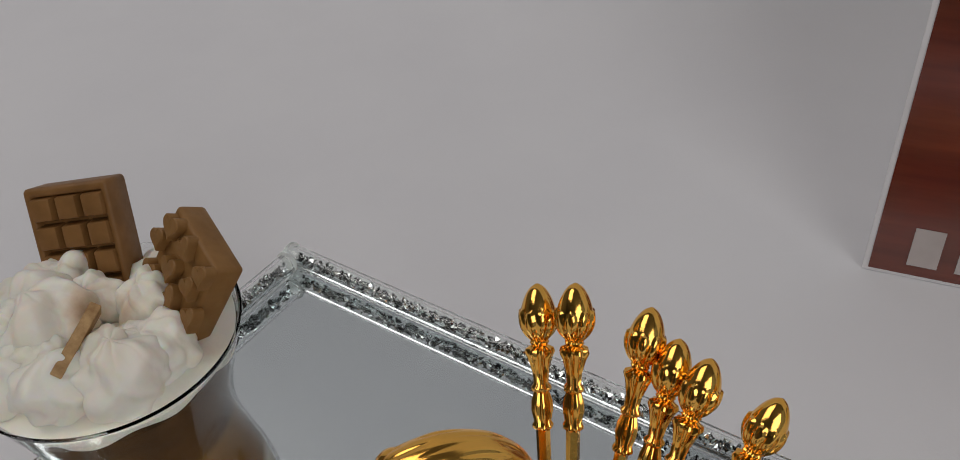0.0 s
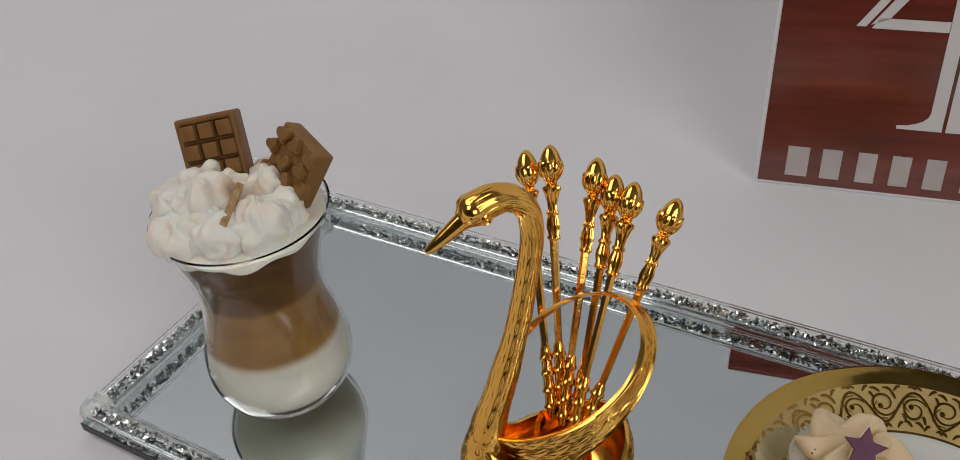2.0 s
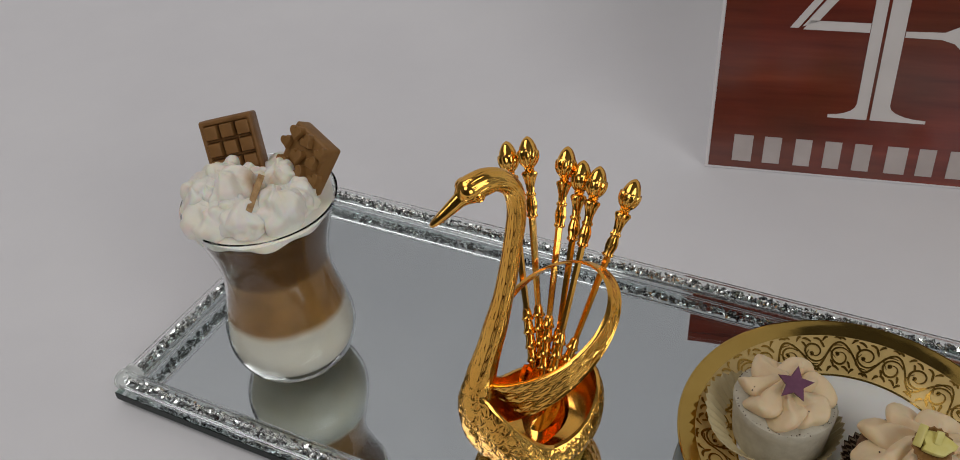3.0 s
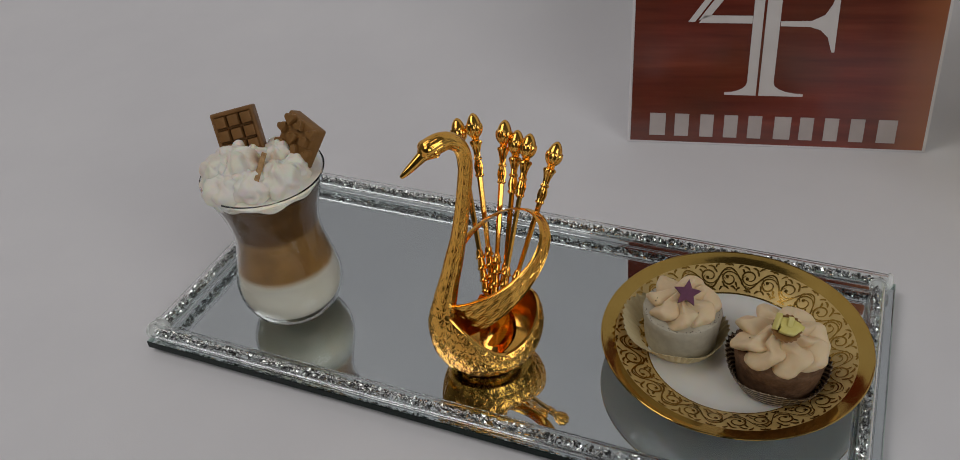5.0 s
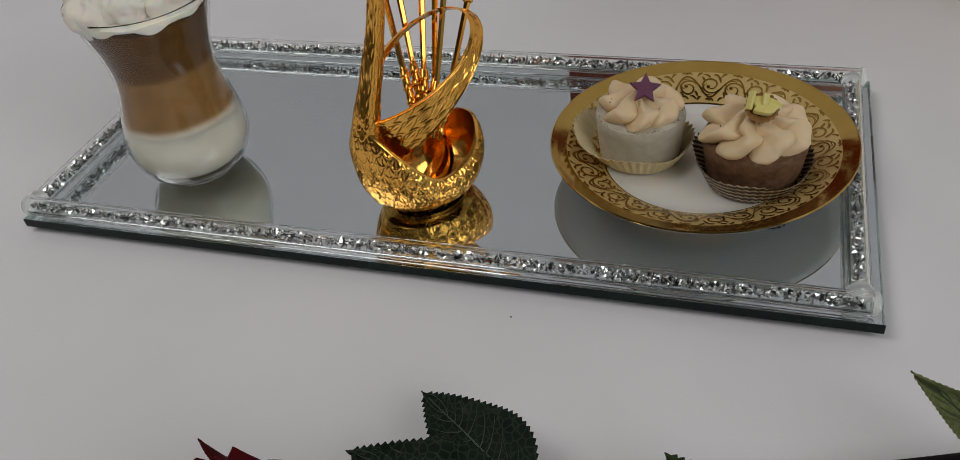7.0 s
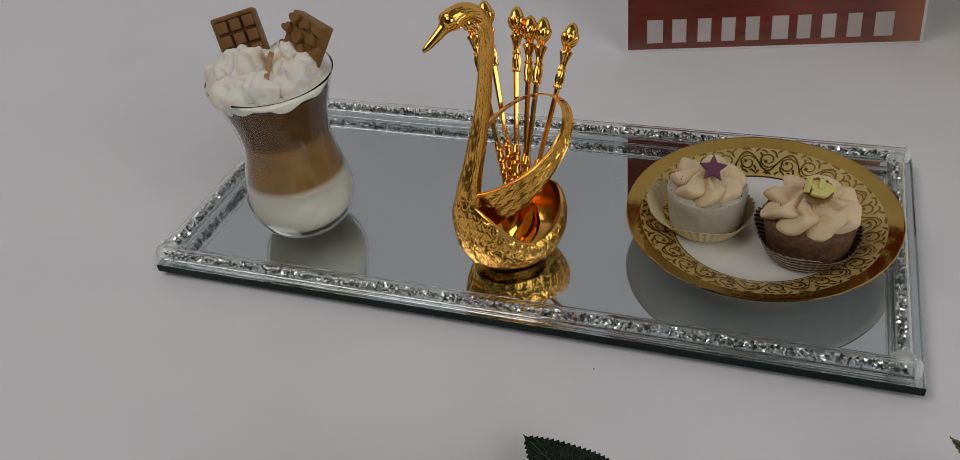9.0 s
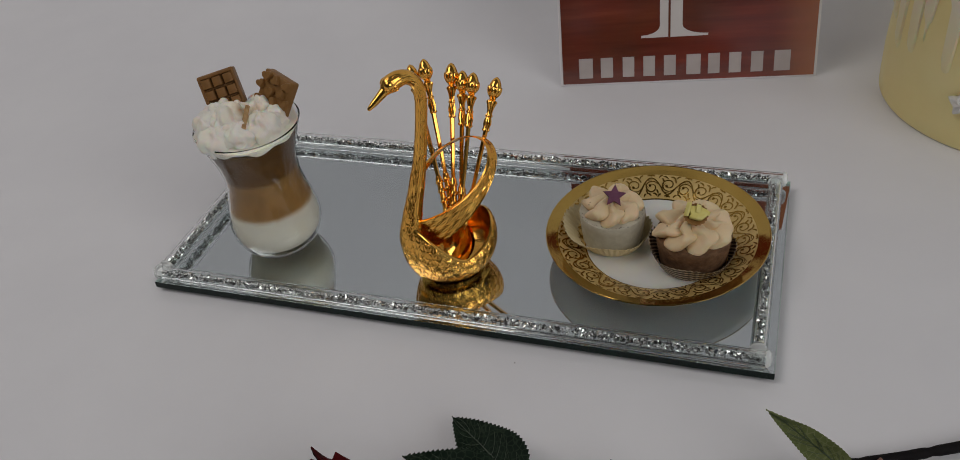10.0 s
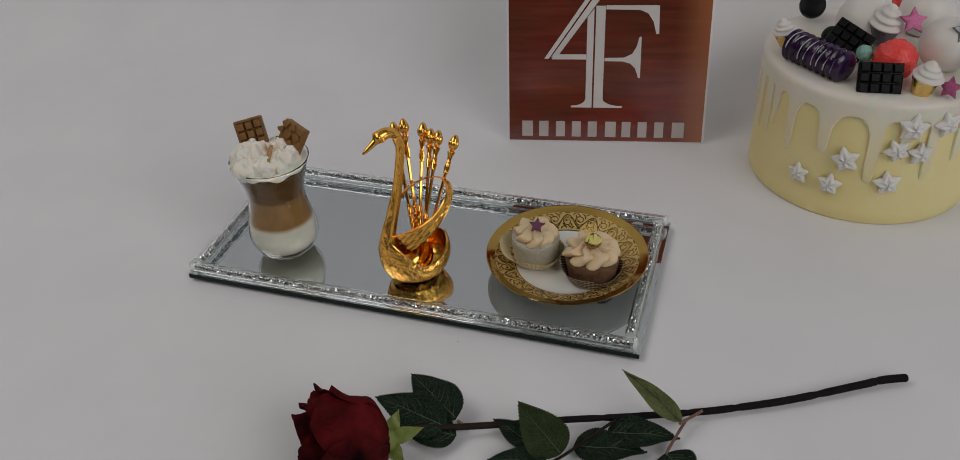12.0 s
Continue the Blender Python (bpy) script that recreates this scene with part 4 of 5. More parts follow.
def build_spoon():
    """A spoon along +z: bowl below the origin, finial at the top; total above the origin 0.094."""
    sp = thing("dessert_spoon", Matrix(), "ornate gold dessert spoon standing in the holder", "spoon", "spoons in the swan holder")
    H = 0.094
    bm = bmesh.new()
    fin = spline([(0.0003, 0, H), (0.0017, 0, H - 0.0009), (0.0030, 0, H - 0.0028), (0.0039, 0, H - 0.0052), (0.0043, 0, H - 0.0074), (0.0041, 0, H - 0.0095), (0.0032, 0, H - 0.0115), (0.0019, 0, H - 0.0130)], 5)

    def flute(r, z, a, k):
        # a cup of leaves with pointed tips holds the smooth egg
        tip = abs(math.sin(4.5 * a))
        if z < H - 0.0058 - 0.0022 * (1 - tip):
            return r * (1.05 + 0.05 * tip) - 0.00035 * (1 - tip), z
        return r * 0.97, z

    lathe(bm, [(p.x, p.z) for p in fin][::-1], 72, wave=flute, cap0=True, cap1=True)
    part("finial", bm, M["gold"], sp, "egg-shaped fluted finial")
    bm = bmesh.new()
    bal = [(0.0019, H - 0.0128), (0.0024, H - 0.0135), (0.0019, H - 0.0142), (0.0034, H - 0.0149), (0.0037, H - 0.0158), (0.0030, H - 0.0172), (0.0020, H - 0.0205), (0.0018, H - 0.0232), (0.0025, H - 0.0240), (0.0025, H - 0.0246), (0.0019, H - 0.0252), (0.0026, H - 0.0275), (0.0027, H - 0.0295), (0.0021, H - 0.0322), (0.0026, H - 0.0330), (0.0026, H - 0.0336), (0.0016, H - 0.0344)]
    lathe(bm, bal[::-1], 48, wave=lambda r, z, a, k: (0.90 * r * (1.06 - 0.24 * abs(math.sin(4 * a)) ** 3), z), cap0=True, cap1=True)
    part("baluster", bm, M["gold"], sp)
    bm = bmesh.new()
    tube(bm, [(0, 0, 0.018), (0, 0, H - 0.034)], [0.0013, 0.0016], 6, True, flat=1.1)
    part("stem", bm, M["gold"], sp, smooth=False)
    bm = bmesh.new()
    col = [(0.0017, -0.004)]
    for z in (-0.002, 0.004, 0.0105, 0.0165):
        col += [(0.0019, z), (0.0027, z + 0.0006), (0.0027, z + 0.0013), (0.0021, z + 0.002), (0.0020, z + 0.004)]
    col.append((0.0014, 0.022))
    lathe(bm, col, 20, cap0=True, cap1=True)
    part("collar", bm, M["gold"], sp, "ringed collar of the handle")
    bm = bmesh.new()
    rows = []
    for j in range(9):
        f = j / 8
        w = 0.0085 * math.sin(math.pi * min(1, 0.12 + 0.86 * f)) ** 0.7 + 0.0006
        z = -0.003 - 0.026 * f
        dep = 0.0035 * math.sin(math.pi * f)
        rows.append([bm.verts.new((w * q, -dep * (1 - q * q) , z)) for q in (-1, -0.6, -0.2, 0.2, 0.6, 1)])
    grid_faces(bm, rows, False)
    bmesh.ops.solidify(bm, geom=bm.faces[:], thickness=0.0007)
    part("spoon_bowl", bm, M["gold"], sp)
    return sp


def build_spoons():
    foot = Vector((0.199, 0.0640, 0.0370))
    tips = [(0.1635, 0.1100, 0.1220), (0.1730, 0.1105, 0.1262), (0.1885, 0.1175, 0.1205), (0.1965, 0.1150, 0.1170), (0.2046, 0.1126, 0.1175), (0.2205, 0.1110, 0.1160)]
    shift = [(-0.006, 0.002), (-0.003, 0.004), (-0.001, -0.001), (0.002, 0.003), (0.003, -0.002), (0.006, 0.001)]
    first = None
    for (tx, ty, tz), (dx, dy) in zip(tips, shift):
        tip = Vector((tx, ty, tz))
        base = foot + Vector((dx, dy, 0))
        d = (tip - base).normalized()
        org = tip - d * 0.094
        q = d.to_track_quat("Z", "Y").to_matrix().to_4x4()
        m = Matrix.Translation(org) @ q @ pose(0, 0, 0, 0, 0, 40 * dx / 0.006)
        if first is None:
            first = build_spoon()
            first.matrix_basis = m
        else:
            copy_thing(first, m)


build_spoons()

# ---- the plate with two cupcakes ----
PLATE_X, PLATE_Y, PLATE_R = 0.3218, 0.0915, 0.0690
PLATE_TOP = [(0.0, 0.0042), (0.036, 0.0042), (0.041, 0.0052), (0.046, 0.0076), (0.053, 0.0112), (0.060, 0.0140), (0.066, 0.0162), (0.069, 0.0172)]


def plate_z(r):
    for (r0, z0), (r1, z1) in zip(PLATE_TOP, PLATE_TOP[1:]):
        if r0 <= r <= r1:
            return z0 + (z1 - z0) * (r - r0) / (r1 - r0)
    return PLATE_TOP[-1][1]


def build_plate():
    rnd = random.Random(7)
    plate = thing("saucer", pose(PLATE_X, PLATE_Y, MIRROR_Z), "white porcelain plate with a gold rim and scrollwork band", "plate")
    bm = bmesh.new()
    prof = [(0.0002, 0.0022), (0.022, 0.0022), (0.0225, 0.0), (0.0245, 0.0), (0.026, 0.0022), (0.040, 0.0034), (0.053, 0.0094), (0.066, 0.0144), (0.0688, 0.0160), (0.0692, 0.0168), (0.0686, 0.0172)] + [(r, z) for r, z in PLATE_TOP[-2::-1] if r > 0] + [(0.0002, 0.0042)]
    lathe(bm, prof, 128)
    part("dish", bm, M["porcelain"], plate, "white glazed porcelain dish")

    def zone(name, r0, r1, material, label, lift):
        bm = bmesh.new()
        n = 8
        lathe(bm, [(r0 + (r1 - r0) * k / n, plate_z(r0 + (r1 - r0) * k / n) + lift) for k in range(n + 1)], 128)
        part(name, bm, material, plate, label)

    zone("gold_rim", 0.0618, 0.0690, M["gold_plate"], "broad polished gold rim", 0.00022)
    bm = bmesh.new()
    lathe(bm, [(0.0689 + 0.0005 * math.cos(radians(45 * k)), 0.0170 + 0.0005 * math.sin(radians(45 * k))) for k in range(8)], 128, closed=True)
    part("rim_edge", bm, M["gold_plate"], plate, "rounded bright gold edge")
    zone("pattern_band", 0.0448, 0.0620, M["gold_pale"], "pale gold band", 0.00014)
    zone("gold_line", 0.0441, 0.0449, M["gold_plate"], "thin gold line", 0.00022)
    # scrollwork: pairs of curls round the band, as thin gold ribbons
    bm = bmesh.new()

    def ribbon(pts, w):
        left, right = [], []
        for i, (a, r) in enumerate(pts):
            a0, r0 = pts[max(i - 1, 0)]
            a1, r1 = pts[min(i + 1, len(pts) - 1)]
            dx, dy = (a1 - a0) * r, r1 - r0
            ll = math.hypot(dx, dy) or 1e-9
            nx, ny = -dy / ll, dx / ll
            ww = w * (0.35 + 0.65 * math.sin(math.pi * min(1, 0.1 + i / len(pts))))
            for sgn, row in ((1, left), (-1, right)):
                aa, rr = a + sgn * nx * ww / r, min(0.0616, max(0.0452, r + sgn * ny * ww))
                row.append(bm.verts.new((rr * math.cos(aa), rr * math.sin(aa), plate_z(min(0.0618, max(0.0450, rr))) + 0.0004)))
        for i in range(len(pts) - 1):
            bm.faces.new((left[i], left[i + 1], right[i + 1], right[i]))

    reps = 15
    mid = 0.0534
    # a running vine that waves round the band, with a curl wound into each of its bays
    vine = [(2 * math.pi * k / 520, mid + 0.0056 * math.sin(reps * 2 * math.pi * k / 520)) for k in range(521)]
    ribbon(vine, 0.00048)

    def knob(a, r, s):
        ribbon([(a + s * math.cos(q * 0.7) * 0.35 / r, r + s * math.sin(q * 0.7) * 0.35) for q in range(10)], s * 0.8)

    for q in range(2 * reps):
        a0 = math.pi * (q + 0.5) / reps
        up = 1 if q % 2 == 0 else -1
        c = mid + up * -0.0010
        size = 0.0049 * rnd.uniform(0.92, 1.04)
        pts = []
        for k in range(40):
            f = k / 39
            ang = radians(-150) + radians(470) * f
            rr = size * (1 - 0.62 * f)
            pts.append((a0 + rr * math.cos(ang) * 1.02 / mid, c + up * -1 * rr * math.sin(ang)))
        ribbon(pts, 0.00046)
        ribbon([(p[0] + 0.0012 / mid * math.sin(0.4 * k), p[1] + up * 0.0011) for k, p in enumerate(pts[4:16])], 0.0003)
        knob(pts[-1][0], pts[-1][1], 0.0010)
        # leaflets in the corners between the curls
        b0 = a0 + math.pi / reps / 2
        for dx, dr, ln, tilt in ((-0.30, -up * 0.0060, 0.0036, 25), (0.30, up * 0.0060, 0.0036, 25), (0.02, up * 0.0066, 0.0030, -40), (-0.02, -up * 0.0066, 0.0030, -40), (0.16, up * 0.0040, 0.0030, 60), (-0.16, -up * 0.0040, 0.0030, 60), (-0.42, up * 0.0072, 0.0026, 10), (0.42, -up * 0.0072, 0.0026, 10)):
            ca, cr = b0 + dx * math.pi / reps, mid + dr
            th = radians(tilt)
            ribbon([(ca + ln * (k / 8 - 0.5) * math.cos(th) / mid, cr + ln * (k / 8 - 0.5) * math.sin(th) + 0.0007 * math.sin(math.pi * k / 8)) for k in range(9)], 0.00055)
    part("scrollwork", bm, M["scroll_gold"], plate, "shiny gold scroll ornament")
    return plate


build_plate()


def fluted_cup(bm, r0, r1, h, pleats, ruffle, rise, lean, seg):
    """A pleated paper cup with a zigzag lip, folded wide open and higher towards one side."""
    prof = [(r0 * 0.2, 0.0), (r0 * 0.85, 0.0002), (r0, 0.0010)] + [(r0 + (r1 - r0) * f, 0.0010 + (h - 0.0010) * f) for f in (0.2, 0.4, 0.6, 0.8, 0.92, 1.0)]

    def wave(r, z, a, k):
        f = z / h
        open_side = max(0.0, 0.15 + 0.85 * math.cos(a - lean))
        saw = 2 * abs((pleats * a / (2 * math.pi)) % 1 - 0.5) * 2 - 1
        rr = r * (1 + 0.020 * saw * min(1, f * 3)) + ruffle * open_side * f ** 1.3 + 0.0006 * f * math.sin(5 * a)
        zz = z + rise * open_side * f + 0.0006 * f * math.sin(4 * a + 1) + (0.0008 * saw if f > 0.97 else 0)
        return rr, zz

    lathe(bm, prof, seg, cap0=True, wave=wave)
    bmesh.ops.recalc_face_normals(bm, faces=bm.faces)
    bmesh.ops.solidify(bm, geom=bm.faces[:], thickness=0.00025)


def rosette(bm, r, h, lobes, seed, rnd):
    """Buttercream pressed from a star nozzle: a pinwheel of soft lobes with creases between them, drawn up to the middle."""
    sv = Vector((seed, 0, 0))
    turn = [rnd.uniform(-0.16, 0.16) for _ in range(lobes)]
    fat = [rnd.uniform(0.86, 1.14) for _ in range(lobes)]
    steps, seg = 54, 288
    rows = []
    for j in range(steps + 1):
        f = j / steps
        # f runs from the hem under the lobes, round their outside and in to the peak
        ang = radians(-70) + radians(160) * min(1.0, f / 0.55)
        inward = max(0.0, (f - 0.55) / 0.45)
        tube_r = 0.30 * r
        base_r = (r - tube_r) * (1 - inward) + tube_r * math.cos(ang) * (1 - 0.9 * inward)
        z = tube_r * (0.72 + 0.86 * math.sin(ang)) + (h - 1.52 * tube_r) * inward ** 1.35
        row = []
        for i in range(seg):
            a = 2 * math.pi * i / seg
            twist = 0.62 * (inward ** 0.8) - 0.30 * math.sin(ang) + 0.20 * noise.noise(Vector((2 * math.cos(a), 2 * math.sin(a), 2 * inward + seed)))
            u = (a + twist + 0.06 * math.sin(3 * a + seed)) * lobes / (2 * math.pi)
            k = int(math.floor(u)) % lobes
            q = (u - math.floor(u)) + turn[k] * math.sin(math.pi * (u - math.floor(u))) ** 2
            lobe = abs(math.sin(math.pi * q)) ** 0.85
            swell = fat[k] * lobe
            depth = 0.34 * (1 - inward ** 1.2)
            rr = base_r * (1 - depth * 0.62 + depth * swell)
            zz = z + tube_r * (0.62 * (swell - 0.7) * max(0.0, math.sin(ang)) * (1 - inward) ** 0.8 + 0.10 * (swell - 0.6) * math.sin(math.pi * inward))
            v = Vector((rr * math.cos(a), rr * math.sin(a), max(zz, 0.0)))
            v += Vector((v.x, v.y, 0.6 * v.z)) * (noise.noise(v * 95 + sv) * 0.13 + noise.noise(v * 420 + sv) * 0.012)
            row.append(bm.verts.new(v))
        rows.append(row)
    grid_faces(bm, rows)
    bm.faces.new(rows[0][::-1])
    bm.faces.new(rows[-1])


def crumb_cake(bm, r0, r1, z0, z1, seed, seg=72):
    prof = [(r0 * 0.3, z0), (r0, z0 + 0.0005)] + [(r0 + (r1 - r0) * f, z0 + (z1 - z0) * f) for f in (0.2, 0.4, 0.6, 0.8, 0.93)] + [(r1 * 0.97, z1), (r1 * 0.86, z1 + 0.0006), (r1 * 0.3, z1 + 0.001)]

    def wave(r, z, a, k):
        return r * (1 + 0.018 * noise.noise(Vector((math.cos(a) * 3 + seed, math.sin(a) * 3, z * 220)))), z + 0.0005 * noise.noise(Vector((math.cos(a) * 4, math.sin(a) * 4 + seed, 3)))

    lathe(bm, prof, seg, wave=wave, cap0=True, cap1=True)


def build_cupcakes():
    z0 = MIRROR_Z + 0.0044
    # pale cupcake with a violet star
    cc = thing("cupcake", pose(0.2938, 0.0930, z0), "pale cupcake with cream rosette and violet star on gold plate", "cupcake", "cupcakes on the plate")
    bm = bmesh.new()
    fluted_cup(bm, 0.0196, 0.0246, 0.0100, 44, 0.0072, 0.0062, radians(205), 264)
    part("paper_cup", bm, M["paper_pale"], cc, "pale yellow pleated paper cup folded open")
    bm = bmesh.new()
    crumb_cake(bm, 0.0188, 0.0209, 0.0006, 0.0235, 2.0)
    part("sponge", bm, M["cake_pale"], cc, "pale greyish sponge")
    bm = bmesh.new()
    rosette(bm, 0.0178, 0.0150, 7, 3.0, random.Random(5))
    part("frosting", bm, M["frosting"], cc, "cream-coloured piped buttercream", m=pose(-0.0005, -0.001, 0.0228), sharp=80)
    bm = bmesh.new()
    prism(bm, star_outline(0.0073, 0.48), 0.0022, Matrix(), 0.0004)
    part("sugar_star", bm, M["purple"], cc, "violet sugar star", m=pose(0.0025, -0.0045, 0.0378, 40, 4, 8))
    def speck(parent, spots):
        for k, (x, y, z, s) in enumerate(spots):
            b = bmesh.new()
            bmesh.ops.create_icosphere(b, subdivisions=1, radius=s)
            part("speck", b, M["dot"], parent, m=pose(x, y, z, 20 * k, 35 * k, 0))

    rnd = random.Random(3)
    ring = []
    for k in range(120):
        a = 2 * math.pi * k / 120 + rnd.uniform(-0.08, 0.08)
        rr = 0.0197 + rnd.uniform(-0.0012, 0.0006)
        ring.append((rr * math.cos(a), rr * math.sin(a), 0.0238 + rnd.uniform(-0.0008, 0.0006), rnd.uniform(0.00012, 0.00036)))
    ring += [(-0.0125, -0.0095, 0.0330, 0.0004), (-0.0120, -0.0085, 0.0342, 0.0003), (-0.0080, -0.0140, 0.0312, 0.0003), (0.0100, -0.0115, 0.0325, 0.0003)]
    speck(cc, ring)
    # cocoa cupcake with a yellow chip
    cd = thing("cupcake", pose(0.3460, 0.0803, z0), "cocoa cupcake in striped paper with cream and yellow chip", "cupcake", "cupcakes on the plate")
    bm = bmesh.new()
    fluted_cup(bm, 0.0205, 0.0254, 0.0118, 46, 0.0016, 0.0030, radians(190), 276)
    part("paper_cup", bm, M["paper_brown"], cd, "brown pleated paper cup with pale zigzag lines")
    bm = bmesh.new()
    crumb_cake(bm, 0.0198, 0.0230, 0.0006, 0.0232, 9.0)
    part("sponge", bm, M["cake_brown"], cd, "cracked dark cocoa sponge")
    bm = bmesh.new()
    rosette(bm, 0.0216, 0.0165, 8, 5.0, random.Random(6))
    part("frosting", bm, M["frosting"], cd, "cream-coloured piped buttercream", m=pose(-0.0005, 0.0, 0.0222), sharp=80)
    speck(cd, [(-0.0150, -0.0080, 0.0318, 0.0004), (-0.0040, -0.0185, 0.0285, 0.0003), (0.0120, -0.0120, 0.0318, 0.0003)])
    # the chip: a ribbed brown shell filled with yellow, two yellow wings on it
    m = pose(0.0010, -0.0040, 0.0380, 32, 4, 0)
    bm = bmesh.new()
    lathe(bm, [(0.0030, 0.0), (0.0056, 0.0012), (0.0070, 0.0034), (0.0064, 0.0036), (0.0030, 0.0014)], 72, m, cap0=True, wave=lambda r, z, a, k: (r * (1 + 0.045 * math.cos(18 * a)), z))
    chip = part("chip", bm, M["choc_light"], cd, "ribbed brown and yellow chocolate chip")
    bm = bmesh.new()
    ring = [(0.0058 * (1 + 0.20 * math.sin(3 * q + 1) + 0.12 * math.sin(5 * q)) * math.cos(q), 0.0050 * (1 + 0.15 * math.cos(2 * q)) * math.sin(q)) for q in [2 * math.pi * j / 20 for j in range(20)]]
    prism(bm, ring, 0.0022, m @ pose(0.0008, 0.0010, 0.0022, -4, 6, 0), 0.0005)
    box(bm, (0.0030, 0.0085, 0.0016), m @ pose(-0.0050, 0.0020, 0.0048, 10, -38, -12), 0.0004)
    box(bm, (0.0028, 0.0050, 0.0012), m @ pose(0.0010, 0.0032, 0.0050, 20, 25, 8), 0.0003)
    part("yellow_wing", bm, M["yellow_choc"], chip, "pale yellow glazed top")


build_cupcakes()

# ---- the sign ----
SIGN_M = frame_of(Vector((0.2112, 0.2985, 0.0006)), Vector((1, 0.2, 0)), Vector((-0.2, 1, 0)))
SIGN_M = SIGN_M @ pose(0, 0, 0, -11.5, 0, 0)


def flat_shape(bm, pts, y, thick=0.0003):
    """A shape standing in the sign's plane: points (across, up), its front at depth y."""
    a = [bm.verts.new((u, y, v)) for u, v in pts]
    b = [bm.verts.new((u, y + thick, v)) for u, v in pts]
    n = len(pts)
    for k in range(n):
        bm.faces.new((a[k], a[(k + 1) % n], b[(k + 1) % n], b[k]))
    bm.faces.new(a)
    bm.faces.new(b[::-1])


def build_sign():
    sign = thing("sign_board", SIGN_M, "upright glossy brown printed sign card with pale emblem", "sign")
    bm = bmesh.new()
    box(bm, (0.2075, 0.0012, 0.2125), pose(0.1020, 0.0006, 0.10625), 0.0003)
    part("card", bm, M["card"], sign, "white card with a narrow white margin")
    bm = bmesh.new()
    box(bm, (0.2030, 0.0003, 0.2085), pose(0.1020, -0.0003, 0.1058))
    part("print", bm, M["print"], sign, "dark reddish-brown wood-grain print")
    y = -0.0009
    def foot(u0, u1, v, side):
        # the curved bracket of a serif foot, from the upright down to its tip
        return [(u0 + (u1 - u0) * (1 - math.cos(radians(18 * k))), v + 0.0075 * (1 - math.sin(radians(18 * k))) + 0.0018) for k in range(6)][::side]

    lo = 0.0385
    shapes = [
        # slanted double stroke
        [(0.0372, 0.0895), (0.0418, 0.0895), (0.1005, 0.1740), (0.0955, 0.1740)],
        [(0.0440, 0.0905), (0.0520, 0.0935), (0.0958, 0.1530), (0.0958, 0.1640)],
        # cross bar and the two uprights with feet
        [(0.0445, 0.0888), (0.0802, 0.0888), (0.0802, 0.0940), (0.0480, 0.0940)],
        [(0.0655, lo), (0.0872, lo), (0.0872, 0.1400), (0.0805, 0.1310)] + foot(0.0805, 0.0655, lo, 1),
        [(0.0890, lo), (0.1190, lo)] + foot(0.0985, 0.1190, lo, -1) + [(0.0985, 0.1425), (0.0890, 0.1425)],
        # upper and middle arms
        [(0.0990, 0.1425), (0.0990, 0.1390), (0.1330, 0.1385), (0.1410, 0.1350), (0.1465, 0.1270), (0.1500, 0.1150), (0.1528, 0.1150), (0.1518, 0.1430), (0.0990, 0.1430)],
        [(0.0990, 0.0905), (0.1190, 0.0910), (0.1270, 0.0950), (0.1310, 0.1020), (0.1335, 0.1120), (0.1355, 0.1120), (0.1360, 0.0700), (0.1340, 0.0700), (0.1305, 0.0800), (0.1250, 0.0850), (0.1180, 0.0870), (0.0990, 0.0872)],
    ]
    for pts in shapes:
        bm = bmesh.new()
        flat_shape(bm, [(u, lo + (v - lo) * 1.02) for u, v in pts], y)
        part("emblem_stroke", bm, M["ink"], sign, "pale emblem stroke")
    # a line of lettering, as plain bars
    for mid, wide in ((0.0192, 0.0120), (0.0372, 0.0106), (0.0553, 0.0100), (0.0722, 0.0100), (0.0890, 0.0100), (0.1072, 0.0120), (0.1246, 0.0098), (0.1413, 0.0100), (0.1587, 0.0100), (0.1770, 0.0132)):
        bm = bmesh.new()
        u, wide = mid - 0.005, wide * 0.95
        flat_shape(bm, [(u, 0.0062), (u + wide, 0.0062), (u + wide, 0.0232), (u, 0.0232)], y)
        part("letter_bar", bm, M["letter_ink"], sign)
    # a strut behind keeps the card upright
    bm = bmesh.new()
    box(bm, (0.05, 0.0016, 0.13), pose(0.1035, 0.032, 0.068, -27, 0, 0) , 0.0003)
    part("strut", bm, M["card"], sign)


build_sign()

# ---- the drip cake ----
CAKE_X, CAKE_Y, CAKE_R, CAKE_H = 0.563, 0.332, 0.103, 0.122


def puffy_star(bm, s):
    """A cushion-shaped star with rounded arms."""
    n = 60
    rows = []
    for k, h in ((1.0, 0.0), (1.06, 0.16), (1.05, 0.28), (0.96, 0.40), (0.78, 0.50), (0.52, 0.57), (0.25, 0.61), (0.04, 0.62)):
        row = []
        for i in range(n):
            a = 2 * math.pi * i / n + math.pi / 2
            q = abs((5 * (a - math.pi / 2) / (2 * math.pi)) % 1 - 0.5) * 2
            r = s * (0.53 + 0.47 * q ** 1.35 if k > 0.3 else 0.62)
            full = s * 0.62
            r = r * k if k > 0.9 else (r * 0.96 * (k / 0.96) + full * k * (0.96 - k)) / (0.96 / 0.96)
            row.append(bm.verts.new((r * math.cos(a), r * math.sin(a), s * h * (0.72 + 0.28 * (1 - q)))))
        rows.append(row)
    grid_faces(bm, rows)
    bm.faces.new(rows[0][::-1])
    bm.faces.new(rows[-1])


